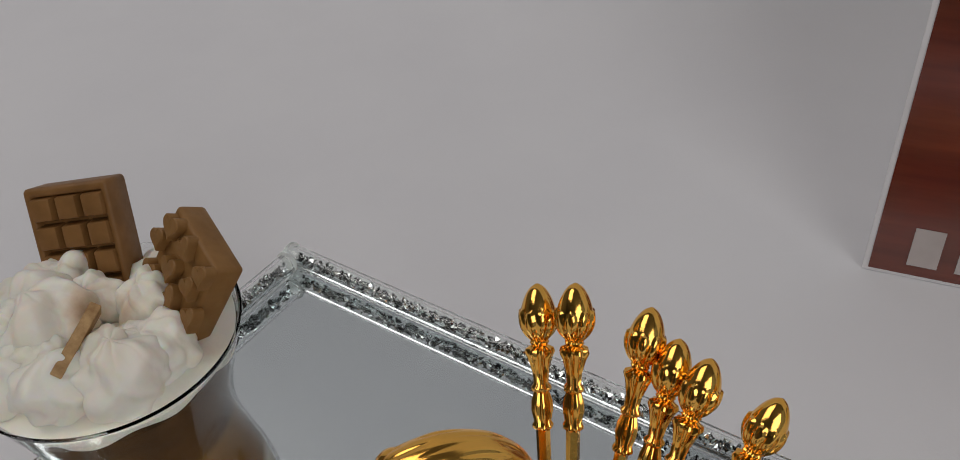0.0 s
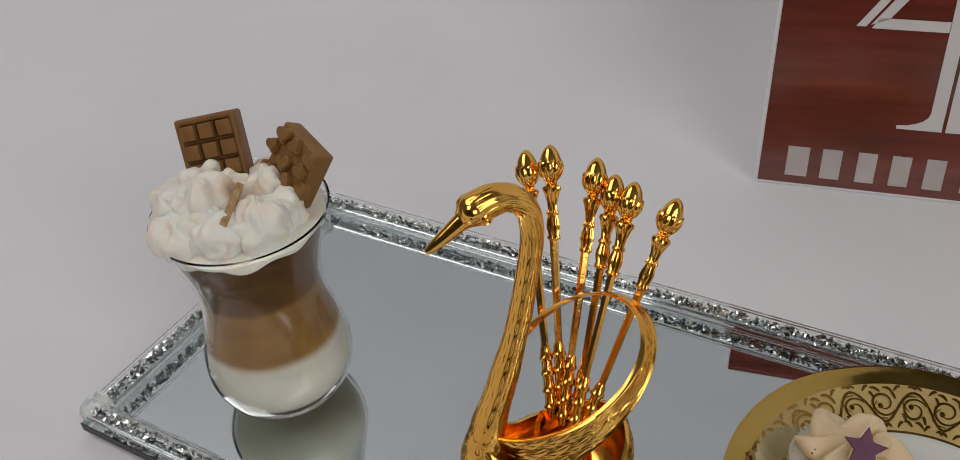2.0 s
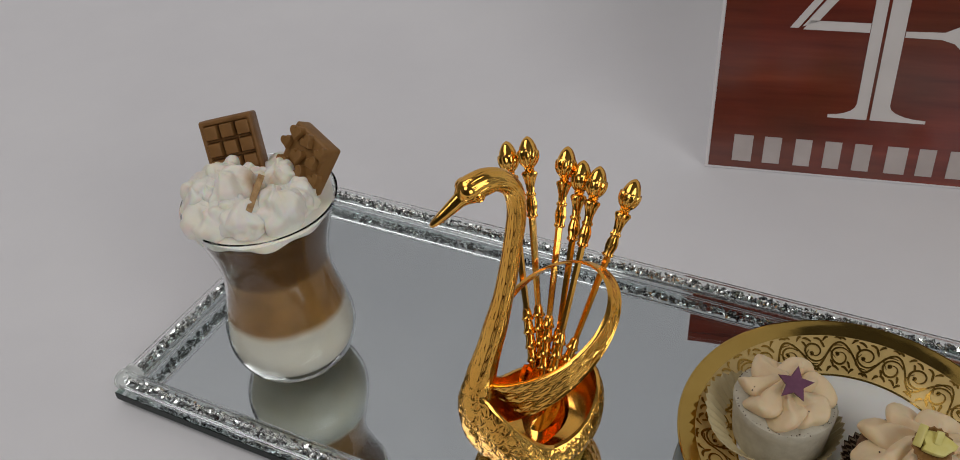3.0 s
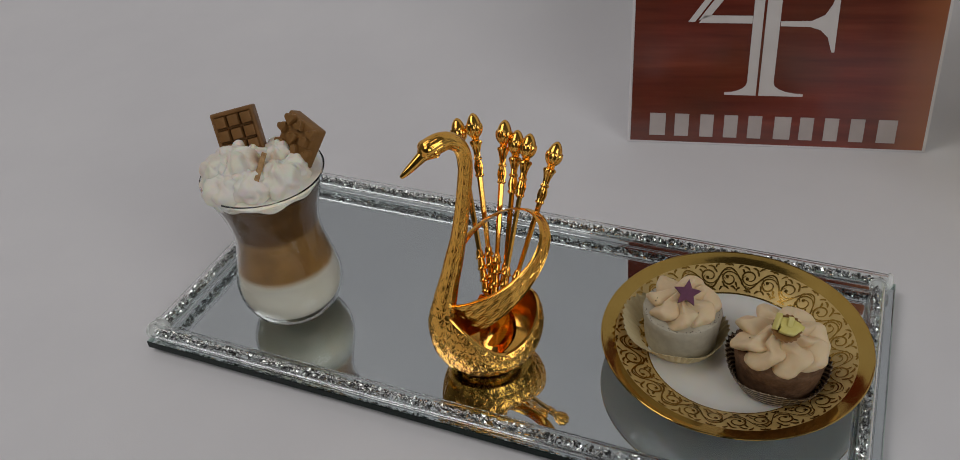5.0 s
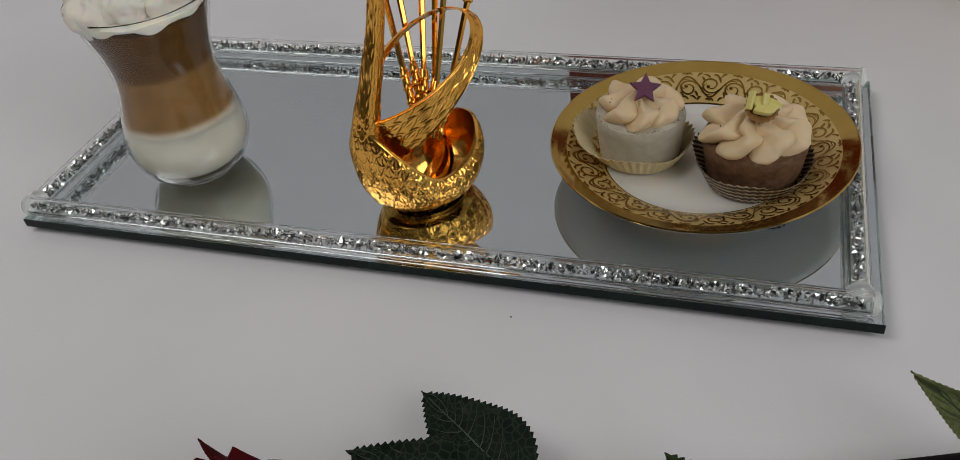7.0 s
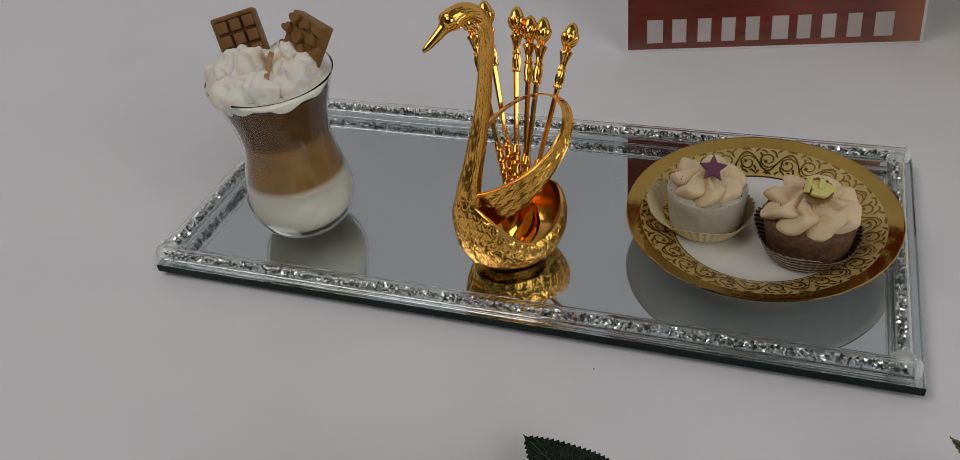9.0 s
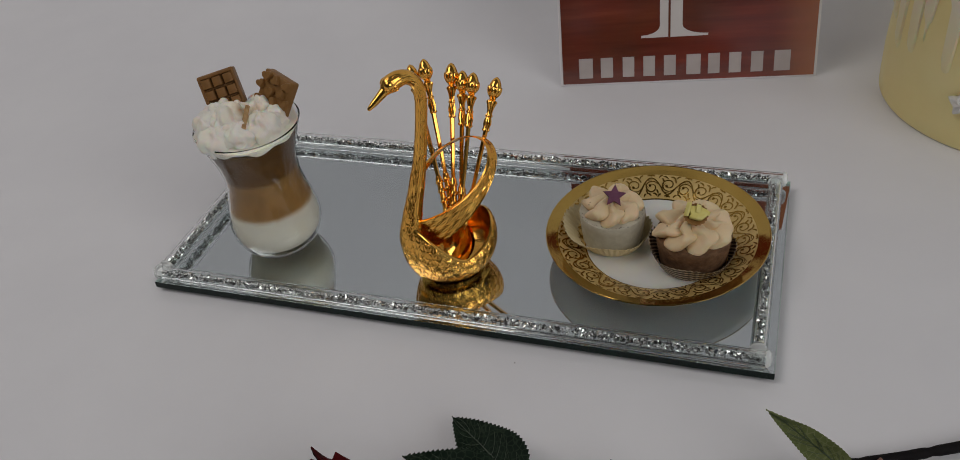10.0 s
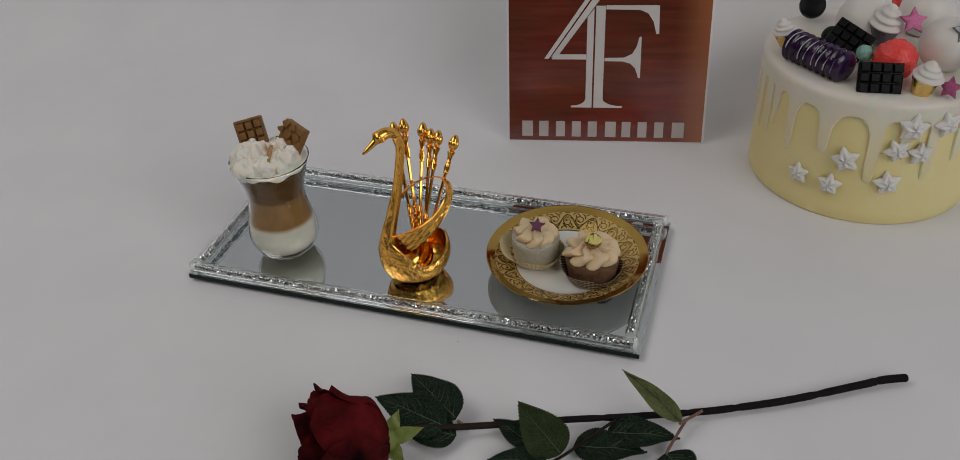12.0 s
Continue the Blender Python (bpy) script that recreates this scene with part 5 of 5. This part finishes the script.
def build_cake():
    rnd = random.Random(21)
    cake = thing("drip_cake", pose(CAKE_X, CAKE_Y, 0), "yellow drip cake with white icing, stars and sweets on top", "cake")
    bm = bmesh.new()
    prof = [(0.001, 0.0006), (CAKE_R - 0.001, 0.0006), (CAKE_R, 0.002)] + [(CAKE_R - 0.0015 * f, 0.002 + (CAKE_H - 0.006) * f) for f in (0.1, 0.25, 0.4, 0.55, 0.7, 0.85, 1.0)] + [(CAKE_R - 0.006, CAKE_H), (0.001, CAKE_H)]

    def wave(r, z, a, k):
        n = 0.0012 * noise.noise(Vector((math.cos(a) * 3, math.sin(a) * 3, z * 25)))
        return (r + n if 0.002 < z < CAKE_H - 0.003 else r), z

    lathe(bm, prof, 128, wave=wave)
    part("cake_body", bm, M["cake_yellow"], cake, "smooth pale yellow icing")
    # white drip icing: hangs down to a different depth round the edge
    seg = 900
    seen = [(186, 0.062), (196, 0.045), (207, 0.050), (213.5, 0.081), (226, 0.052), (245.5, 0.064), (269.5, 0.041), (283, 0.075), (296, 0.044), (311, 0.060), (325, 0.050), (340, 0.070)]
    drips = [(a, CAKE_H - z, rnd.uniform(2.2, 3.0)) for a, z in seen]
    drips += [(a + rnd.uniform(-3, 3), rnd.uniform(0.035, 0.075), rnd.uniform(2.2, 3.2)) for a in range(-3, 180, 16)]
    angs = sorted(a % 360 for a, _, _ in drips)

    def depth(deg):
        # arches between neighbouring drips, then the drips themselves with round tips
        lo = max([a for a in angs if a <= deg], default=angs[-1] - 360)
        hi = min([a for a in angs if a > deg], default=angs[0] + 360)
        q = abs((deg - lo) / (hi - lo) * 2 - 1)
        d = 0.014 + 0.045 * q ** 3.2
        for a, l, w in drips:
            e = abs((deg - a + 180) % 360 - 180) / w
            if e < 1:
                d = max(d, l - 0.006 * (1 - math.sqrt(1 - e * e)) - 0.010 * e ** 8)
        return d

    bm = bmesh.new()
    rows = [[] for _ in range(13)]
    for i in range(seg):
        deg = 360 * i / seg
        a = radians(deg)
        d = depth(deg)
        for j in range(9):
            f = j / 8
            z = CAKE_H - 0.002 - d * (1 - f)
            thick = 0.0020 * math.sin(math.pi * min(0.5, 0.05 + (1 - (1 - f)) * 1.6 + 0.12)) + 0.0004
            r = CAKE_R - 0.0012 + (thick if j else -0.0006)
            rows[j].append(bm.verts.new((r * math.cos(a), r * math.sin(a), z)))
        for j, (r, z) in enumerate(((CAKE_R - 0.001, CAKE_H + 0.0018), (CAKE_R - 0.006, CAKE_H + 0.0032), (CAKE_R - 0.05, CAKE_H + 0.0035), (0.002, CAKE_H + 0.0035))):
            rows[9 + j].append(bm.verts.new((r * math.cos(a), r * math.sin(a), z)))
    grid_faces(bm, rows)
    bm.faces.new(rows[-1])
    part("drip_icing", bm, M["icing_drip"], cake, "glossy white icing running down the side", sharp=60)
    # sugar stars on the side: angle, height, turn, size
    for x, yy, z, turn, s in ((-0.059, -0.084, 0.0345, 8, 0.0105), (-0.0245, -0.100, 0.0624, 20, 0.0125), (-0.033, -0.0975, 0.034, 0, 0.0110), (0.0124, -0.1023, 0.044, 12, 0.0120), (0.0218, -0.1007, 0.1001, -6, 0.0130), (0.0135, -0.1021, 0.0773, 30, 0.0110), (0.0327, -0.0977, 0.0742, 4, 0.0110), (0.0489, -0.0907, 0.101, 18, 0.0120)):
        bm = bmesh.new()
        a = math.atan2(yy, x)
        puffy_star(bm, s)
        rr = CAKE_R + 0.0006
        a, z = a + 0.035, z + 0.0035
        part("sugar_star", bm, M["star_pearl"], cake, "pearly white sugar star", sharp=80, m=frame_of(Vector((rr * math.cos(a), rr * math.sin(a), z)), Vector((-math.sin(a), math.cos(a), 0)), Vector((0, 0, 1))) @ pose(0, 0, 0, 0, 0, turn))
    T = CAKE_H + 0.0035

    def at(x, y):
        return x - CAKE_X, y - CAKE_Y

    # black chocolate bars with bevelled squares
    for (wx, wy), z, rot in (((0.5565, 0.2500), T + 0.0115, (62, 0, 6)), ((0.5310, 0.3050), T + 0.020, (52, 20, -24))):
        x, y = at(wx, wy)
        m = pose(x, y, z, *rot)
        bm = bmesh.new()
        box(bm, (0.036, 0.026, 0.0055), m @ pose(0, 0, -0.003), 0.0007)
        bar = part("chocolate_bar", bm, M["black_choc"], cake, "glossy black chocolate bar")
        for i in range(4):
            for j in range(3):
                bm = bmesh.new()
                box(bm, (0.0082, 0.0079, 0.0042), m @ pose(-0.0132 + 0.0088 * i, -0.0086 + 0.0086 * j, 0.0010), 0.0005, 1, 0.86)
                part("square", bm, M["black_choc"], bar)
    # violet roll with white drizzle
    x0, y0 = at(0.4830, 0.3010)
    x1, y1 = at(0.5300, 0.2590)
    p0, p1 = Vector((x0, y0, T + 0.0128)), Vector((x1, y1, T + 0.0128))
    bm = bmesh.new()
    pts = [p0.lerp(p1, k / 40) for k in range(41)]
    tube(bm, pts, [0.0133 * (0.72 if k in (0, 40) else 1) * (1 + 0.11 * math.sin(k * 1.40)) for k in range(41)], 32)
    roll = part("violet_roll", bm, M["violet_gloss"], cake, "glossy violet cake roll with white drizzle")
    d = (p1 - p0).normalized()
    s = d.cross(Vector((0, 0, 1))).normalized()
    for k in range(8):
        bm = bmesh.new()
        c = p0.lerp(p1, 0.08 + 0.12 * k)
        slant, first = rnd.uniform(0.003, 0.011), rnd.uniform(-35, 10)
        arc = [c + d * (slant * (q / 12 - 0.5)) + 0.0130 * (math.cos(radians(first + 15 * q)) * s + math.sin(radians(first + 15 * q)) * Vector((0, 0, 1))) for q in range(13)]
        tube(bm, arc, [rnd.uniform(0.0001, 0.0007) for _ in arc], 6)
        part("drizzle", bm, M["icing_white"], roll, "white drizzle line")

    def ball(wx, wy, r, material, name, label, lump=0.0, drop=0.0):
        x, y = at(wx, wy)
        bm = bmesh.new()
        bmesh.ops.create_icosphere(bm, subdivisions=4, radius=r)
        for v in bm.verts:
            v.co += v.co.normalized() * (lump * r * (noise.noise(v.co * 260 + Vector((wx * 90, 0, 0))) + 0.5 * noise.noise(v.co * 700)))
        part(name, bm, material, cake, label, m=pose(x, y, T + r - drop), sharp=80)

    ball(0.5690, 0.2830, 0.0180, M["red_sugar"], "red_ball", "bright red sugared ball", 0.09, 0.004)
    ball(0.5440, 0.2890, 0.0072, M["mint"], "mint_sweet", "small mint green sugared sweet", 0.10, -0.008)
    ball(0.5440, 0.3450, 0.0250, M["icing_white"], "meringue_ball", "smooth white sugar ball", 0.01, 0.004)
    ball(0.6120, 0.3080, 0.0240, M["icing_white"], "meringue_ball", "smooth white sugar ball", 0.01, 0.003)
    ball(0.6000, 0.3800, 0.0240, M["icing_white"], "meringue_ball", "smooth white sugar ball", 0.01, 0.003)
    ball(0.5880, 0.4030, 0.0170, M["red_sugar"], "red_ball", "dark red sugared ball", 0.05, -0.006)
    # dark biscuit standing on its edge
    x, y = at(0.5040, 0.3860)
    bm = bmesh.new()
    lathe(bm, [(0.001, -0.004), (0.0105, -0.004), (0.0122, -0.003), (0.0126, 0.0), (0.0122, 0.003), (0.0105, 0.004), (0.001, 0.004)], 48, pose(x - 0.005, y + 0.004, T + 0.0150, 48, 18, -14), cap0=True, cap1=True)
    part("dark_biscuit", bm, M["black_choc"], cake, "round black biscuit")
    ball(0.5180, 0.3300, 0.0100, M["black_choc"], "dark_sweet", "glossy black round sweet", 0.02, 0.0)
    ball(0.6300, 0.2660, 0.0075, M["mint"], "mint_sweet", "small mint green sugared sweet", 0.10, 0.0)

    def cone(wx, wy, r, h, material, label, rot, z=0.0):
        x, y = at(wx, wy)
        m = pose(x, y, T + z, *rot)
        bm = bmesh.new()
        lathe(bm, [(r * 0.66, 0), (r, h), (r * 0.94, h), (r * 0.6, 0.001)], 40, m, cap0=True, wave=lambda q, zz, a, k: (q * (1 + 0.015 * math.cos(16 * a)), zz))
        cup = part("sweet_cup", bm, material, cake, label)
        bm = bmesh.new()
        rows = []
        for j in range(22):
            f = j / 21
            for_row = []
            for i in range(36):
                a = 2 * math.pi * i / 36
                rr = r * 1.06 * (1 - f) ** 0.7 * (1 + 0.10 * math.cos(22 * f + a)) + 0.0003
                for_row.append(bm.verts.new(m @ Vector((rr * math.cos(a), rr * math.sin(a), h - 0.0008 + r * 1.35 * f))))
            rows.append(for_row)
        grid_faces(bm, rows)
        bm.faces.new(rows[-1])
        bm.faces.new(rows[0][::-1])
        part("cream_swirl", bm, M["icing_white"], cup, "white cream swirl", sharp=80)

    cone(0.5905, 0.2530, 0.0118, 0.0165, M["gold_foil"], "shiny gold foil cup", (6, 6, 0))
    cone(0.4790, 0.3180, 0.0100, 0.0140, M["gold_foil"], "shiny gold foil cup", (0, -18, 0), 0.004)
    cone(0.5590, 0.3300, 0.0150, 0.0200, M["silver_glitter"], "grey glitter cup", (10, 5, 0), 0.010)
    for wx, wy, z, r, mt, rot in ((0.5810, 0.3180, 0.036, 0.0125, M["pink_glitter"], (60, 0, 10)), (0.6115, 0.2500, 0.008, 0.0105, M["pink_glitter"], (55, 0, -12)), (0.6190, 0.2950, 0.040, 0.0115, M["silver_glitter"], (60, 0, 20)), (0.6340, 0.2790, 0.020, 0.0100, M["pink_glitter"], (60, 0, 0))):
        x, y = at(wx, wy)
        bm = bmesh.new()
        prism(bm, star_outline(r, 0.5), 0.003, pose(x, y, T + z, *rot), 0.0005, 0.001)
        part("glitter_star", bm, mt, cake, "glitter sugar star")


build_cake()

# ---- the artificial rose ----


def leaf_mesh(bm, base, tip, width, normal, curl, teeth=26, thick=0.0003, tooth=0.0010):
    """A serrated leaf from base to tip, folded a little along its midrib."""
    base, tip = Vector(base), Vector(tip)
    d = tip - base
    ln = d.length
    d.normalize()
    s = d.cross(Vector(normal)).normalized()
    n = s.cross(d).normalized()
    rows = []
    for j in range(2 * teeth + 1):
        f = j / (2 * teeth)
        w = width * math.sin(math.pi * f ** 0.62) * (1 - 0.1 * f)
        w += (tooth if j % 2 else -0.2 * tooth) * (1 if 0.05 < f < 0.97 else 0)
        row = []
        for q in (-1, -0.66, -0.33, 0, 0.33, 0.66, 1):
            rise = 0.16 * w * abs(q) ** 1.3 + 0.0006 * math.sin(14 * f + 3 * q) + curl * ln * math.sin(math.pi * f)
            row.append(bm.verts.new(base + d * (ln * f) + s * (w * q) + n * rise))
        rows.append(row)
    grid_faces(bm, rows, False)
    bmesh.ops.recalc_face_normals(bm, faces=bm.faces)
    bmesh.ops.solidify(bm, geom=bm.faces[:], thickness=thick)
    return d, s, n, ln


def build_rose():
    rnd = random.Random(5)
    rose = thing("artificial_rose", pose(0, 0, 0), "dark red artificial rose lying on the white sheet", "flower")
    # stem in two tones, jointed and slightly bent
    thick = [(0.5925, 0.0280, 0.0062), (0.5760, 0.0215, 0.0060), (0.5577, 0.0110, 0.0056), (0.5113, -0.0155, 0.0052), (0.4720, -0.0345, 0.0052), (0.4494, -0.0445, 0.0056), (0.4100, -0.0600, 0.0066), (0.3585, -0.0785, 0.0075), (0.3200, -0.0940, 0.0085)]
    bm = bmesh.new()
    line = spline(thick, 10)
    radii = [0.0031 * (0.80 if k % 13 == 0 else 1.0) * (1 - 0.25 * k / len(line)) for k in range(len(line))]
    tube(bm, line, radii, 14)
    stem = part("stem", bm, M["stem_dark"], rose, "jointed dark stem")
    bm = bmesh.new()
    line = spline([(0.3210, -0.0936, 0.0085), (0.2855, -0.1085, 0.0110), (0.2640, -0.1175, 0.0150), (0.2525, -0.1380, 0.0235)], 8)
    tube(bm, line, 0.0025, 12)
    part("upper_stem", bm, M["stem_brown"], rose, "brown upper stem")

    # bloom: layers of cupped petals round its axis
    axis = Vector((-0.90, -0.40, 0.10)).normalized()
    base = Vector((0.2520, -0.1410, 0.0240))
    bmx = Matrix.Translation(base) @ axis.to_track_quat("Z", "Y").to_matrix().to_4x4()

    def petal(r_open, length, width_deg, turn, flare, wob):
        bm = bmesh.new()
        rows = []
        sv = Vector((turn * 0.05, r_open * 100, 0))
        for j in range(13):
            f = j / 12
            row = []
            for i in range(15):
                q = -1 + 2 * i / 14
                a = radians(turn) + radians(width_deg) * q * (0.35 + 0.65 * math.sin(math.pi * (0.12 + 0.62 * f)))
                rr = 0.006 + (r_open - 0.006) * math.sin(math.pi / 2 * min(1, f * 2.3)) ** 0.8 + flare * max(0, f - 0.62) ** 1.5 + 0.010 * max(0.0, f - 0.86) ** 1.2
                edge = 1 - 0.26 * abs(q) ** 2.6 - 0.02 * abs(math.sin(2.4 * q + turn))
                z = length * f * edge
                w = wob * f * noise.noise(Vector((q * 2.6, f * 2.4, 0)) + sv) + 0.0016 * f * q ** 4
                row.append(bm.verts.new(((rr + w) * math.cos(a), (rr + w) * math.sin(a), z + 0.4 * w)))
            rows.append(row)
        grid_faces(bm, rows, False)
        bmesh.ops.recalc_face_normals(bm, faces=bm.faces)
        bmesh.ops.solidify(bm, geom=bm.faces[:], thickness=0.0005)
        return bm

    bm = bmesh.new()
    lathe(bm, [(0.0036, -0.006), (0.008, -0.001), (0.0095, 0.006), (0.006, 0.012), (0.0005, 0.013)], 24, bmx, cap0=True)
    bloom = part("bloom", bm, M["sepal"], rose, "dark red velvet rose bloom")
    rings = [(0.0305, 0.050, 50, 5, 0.030, 0.008), (0.0280, 0.057, 48, 5, 0.020, 0.008), (0.0235, 0.061, 52, 5, 0.010, 0.007), (0.0180, 0.062, 62, 4, 0.004, 0.005), (0.0120, 0.061, 76, 3, 0.0, 0.004), (0.0065, 0.058, 100, 2, 0.0, 0.003)]
    for q, (r, ln, wd, n, fl, wb) in enumerate(rings):
        for k in range(n):
            bm = petal(r, ln * rnd.uniform(0.94, 1.05), wd, 360 * k / n + 37 * q + rnd.uniform(-8, 8), fl, wb)
            part("petal", bm, M["petal"], bloom, "dark red velvety petal", m=bmx, sharp=80)
    for k, (tipx, tipy, tipz) in enumerate(((0.2735, -0.1310, 0.032), (0.2670, -0.1540, 0.018), (0.2545, -0.1270, 0.040))):
        bm = bmesh.new()
        leaf_mesh(bm, base + axis * 0.002 + (Vector((tipx, tipy, tipz)) - base) * 0.1, (tipx, tipy, tipz), 0.0058, (0.2, -0.7, 0.7), 0.05, 10, tooth=0.0)
        part("sepal", bm, M["sepal"], bloom, "yellow-green sepal")

    def leaf(b, t, w, normal, curl, mt, label, veins=True, tooth=0.0010):
        bm = bmesh.new()
        d, s, n, ln = leaf_mesh(bm, b, t, w, normal, curl, tooth=tooth)
        lf = part("leaf", bm, M[mt], rose, label, sharp=60)
        if veins:
            bm = bmesh.new()
            b = Vector(b)

            def on(f, q):
                ww = w * math.sin(math.pi * max(f, 0.001) ** 0.62) * (1 - 0.1 * f)
                return b + d * (ln * f) + s * (ww * q) + n * (0.16 * ww * abs(q) ** 1.3 + 0.0006 * math.sin(14 * f + 3 * q) + curl * ln * math.sin(math.pi * f) + 0.00025)

            tube(bm, [on(0.02 + 0.9 * k / 14, 0) for k in range(15)], [0.00045 * (1 - 0.7 * k / 14) for k in range(15)], 5)
            for k in range(9):
                for sg in (-1, 1):
                    f0, sweep, reach = 0.07 + 0.085 * k + rnd.uniform(-0.025, 0.025), rnd.uniform(0.10, 0.20), rnd.uniform(0.45, 0.85)
                    tube(bm, [on(f0 + sweep * (j / 6) ** 1.4, sg * reach * j / 6) for j in range(7)], [0.00019 * (1 - 0.5 * j / 6) for j in range(7)], 4)
            part("vein", bm, M["vein"] if mt == "leaf_dark" else M["vein_dark"], lf, "fine leaf veins")

    dark, pale = "dark green serrated leaf with pale veins", "pale green back of a serrated leaf"
    leaf((0.2860, -0.1030, 0.0140), (0.2400, -0.0720, 0.0170), 0.0165, (0.1, -0.35, 1), 0.02, "leaf_dark", dark)
    leaf((0.2810, -0.1110, 0.0125), (0.2260, -0.1060, 0.0230), 0.0160, (0.15, -0.45, 1), 0.05, "leaf_dark", dark)
    leaf((0.2890, -0.1130, 0.0080), (0.2440, -0.1190, 0.0120), 0.0130, (0, -0.3, 1), 0.03, "leaf_dark", dark)
    leaf((0.4390, -0.0670, 0.0170), (0.3958, -0.0656, 0.0550), 0.0076, (0.25, -1.0, 0.35), -0.06, "leaf_pale", "pale yellow-green back of a folded leaf", tooth=0.0003)
    leaf((0.3640, -0.1090, 0.0080), (0.3290, -0.0930, 0.0340), 0.0165, (0.2, -0.9, 0.55), 0.04, "leaf_light", pale)
    leaf((0.3900, -0.0800, 0.0045), (0.4400, -0.0720, 0.0050), 0.0150, (0, 0, 1), 0.04, "leaf_dark", dark)
    leaf((0.3700, -0.0980, 0.0045), (0.4200, -0.0900, 0.0050), 0.0150, (0, 0, 1), 0.03, "leaf_dark", dark)
    leaf((0.3420, -0.1040, 0.0050), (0.3110, -0.0940, 0.0110), 0.0095, (0, -0.2, 1), 0.03, "leaf_dark", dark)
    leaf((0.4320, -0.0880, 0.0050), (0.4560, -0.1120, 0.0060), 0.0150, (0, 0, 1), 0.05, "leaf_dark", dark)
    leaf((0.3560, -0.1180, 0.0050), (0.3160, -0.1260, 0.0060), 0.0120, (0, 0, 1), 0.05, "leaf_dark", dark)
    for pts, mt in (([(0.4520, -0.0450, 0.0080), (0.4420, -0.0590, 0.0105), (0.4385, -0.0680, 0.0160)], "twig"), ([(0.4420, -0.0590, 0.0100), (0.4350, -0.0800, 0.0070), (0.4325, -0.0890, 0.0055)], "twig"), ([(0.3940, -0.0700, 0.0085), (0.3800, -0.0900, 0.0080), (0.3655, -0.1100, 0.0075), (0.3560, -0.1190, 0.0055)], "stem_brown"), ([(0.2930, -0.1050, 0.0110), (0.2870, -0.1040, 0.0135)], "twig")):
        bm = bmesh.new()
        tube(bm, spline(pts, 6), 0.0011, 8)
        part("twig", bm, M[mt], rose, "thin pinkish-brown twig")


build_rose()


def build_crumb():
    """A tiny dark crumb on the sheet before the tray."""
    bm = bmesh.new()
    bmesh.ops.create_icosphere(bm, subdivisions=2, radius=0.00036)
    for v in bm.verts:
        v.co *= 1 + 0.35 * noise.noise(v.co * 3500)
        v.co.z *= 0.6
    ob = part("crumb", bm, M["dot"], None, m=pose(0.2567, -0.0140, 0.0002))
    tagged(ob, "tiny dark crumb lying on the white sheet", "crumb")


build_crumb()
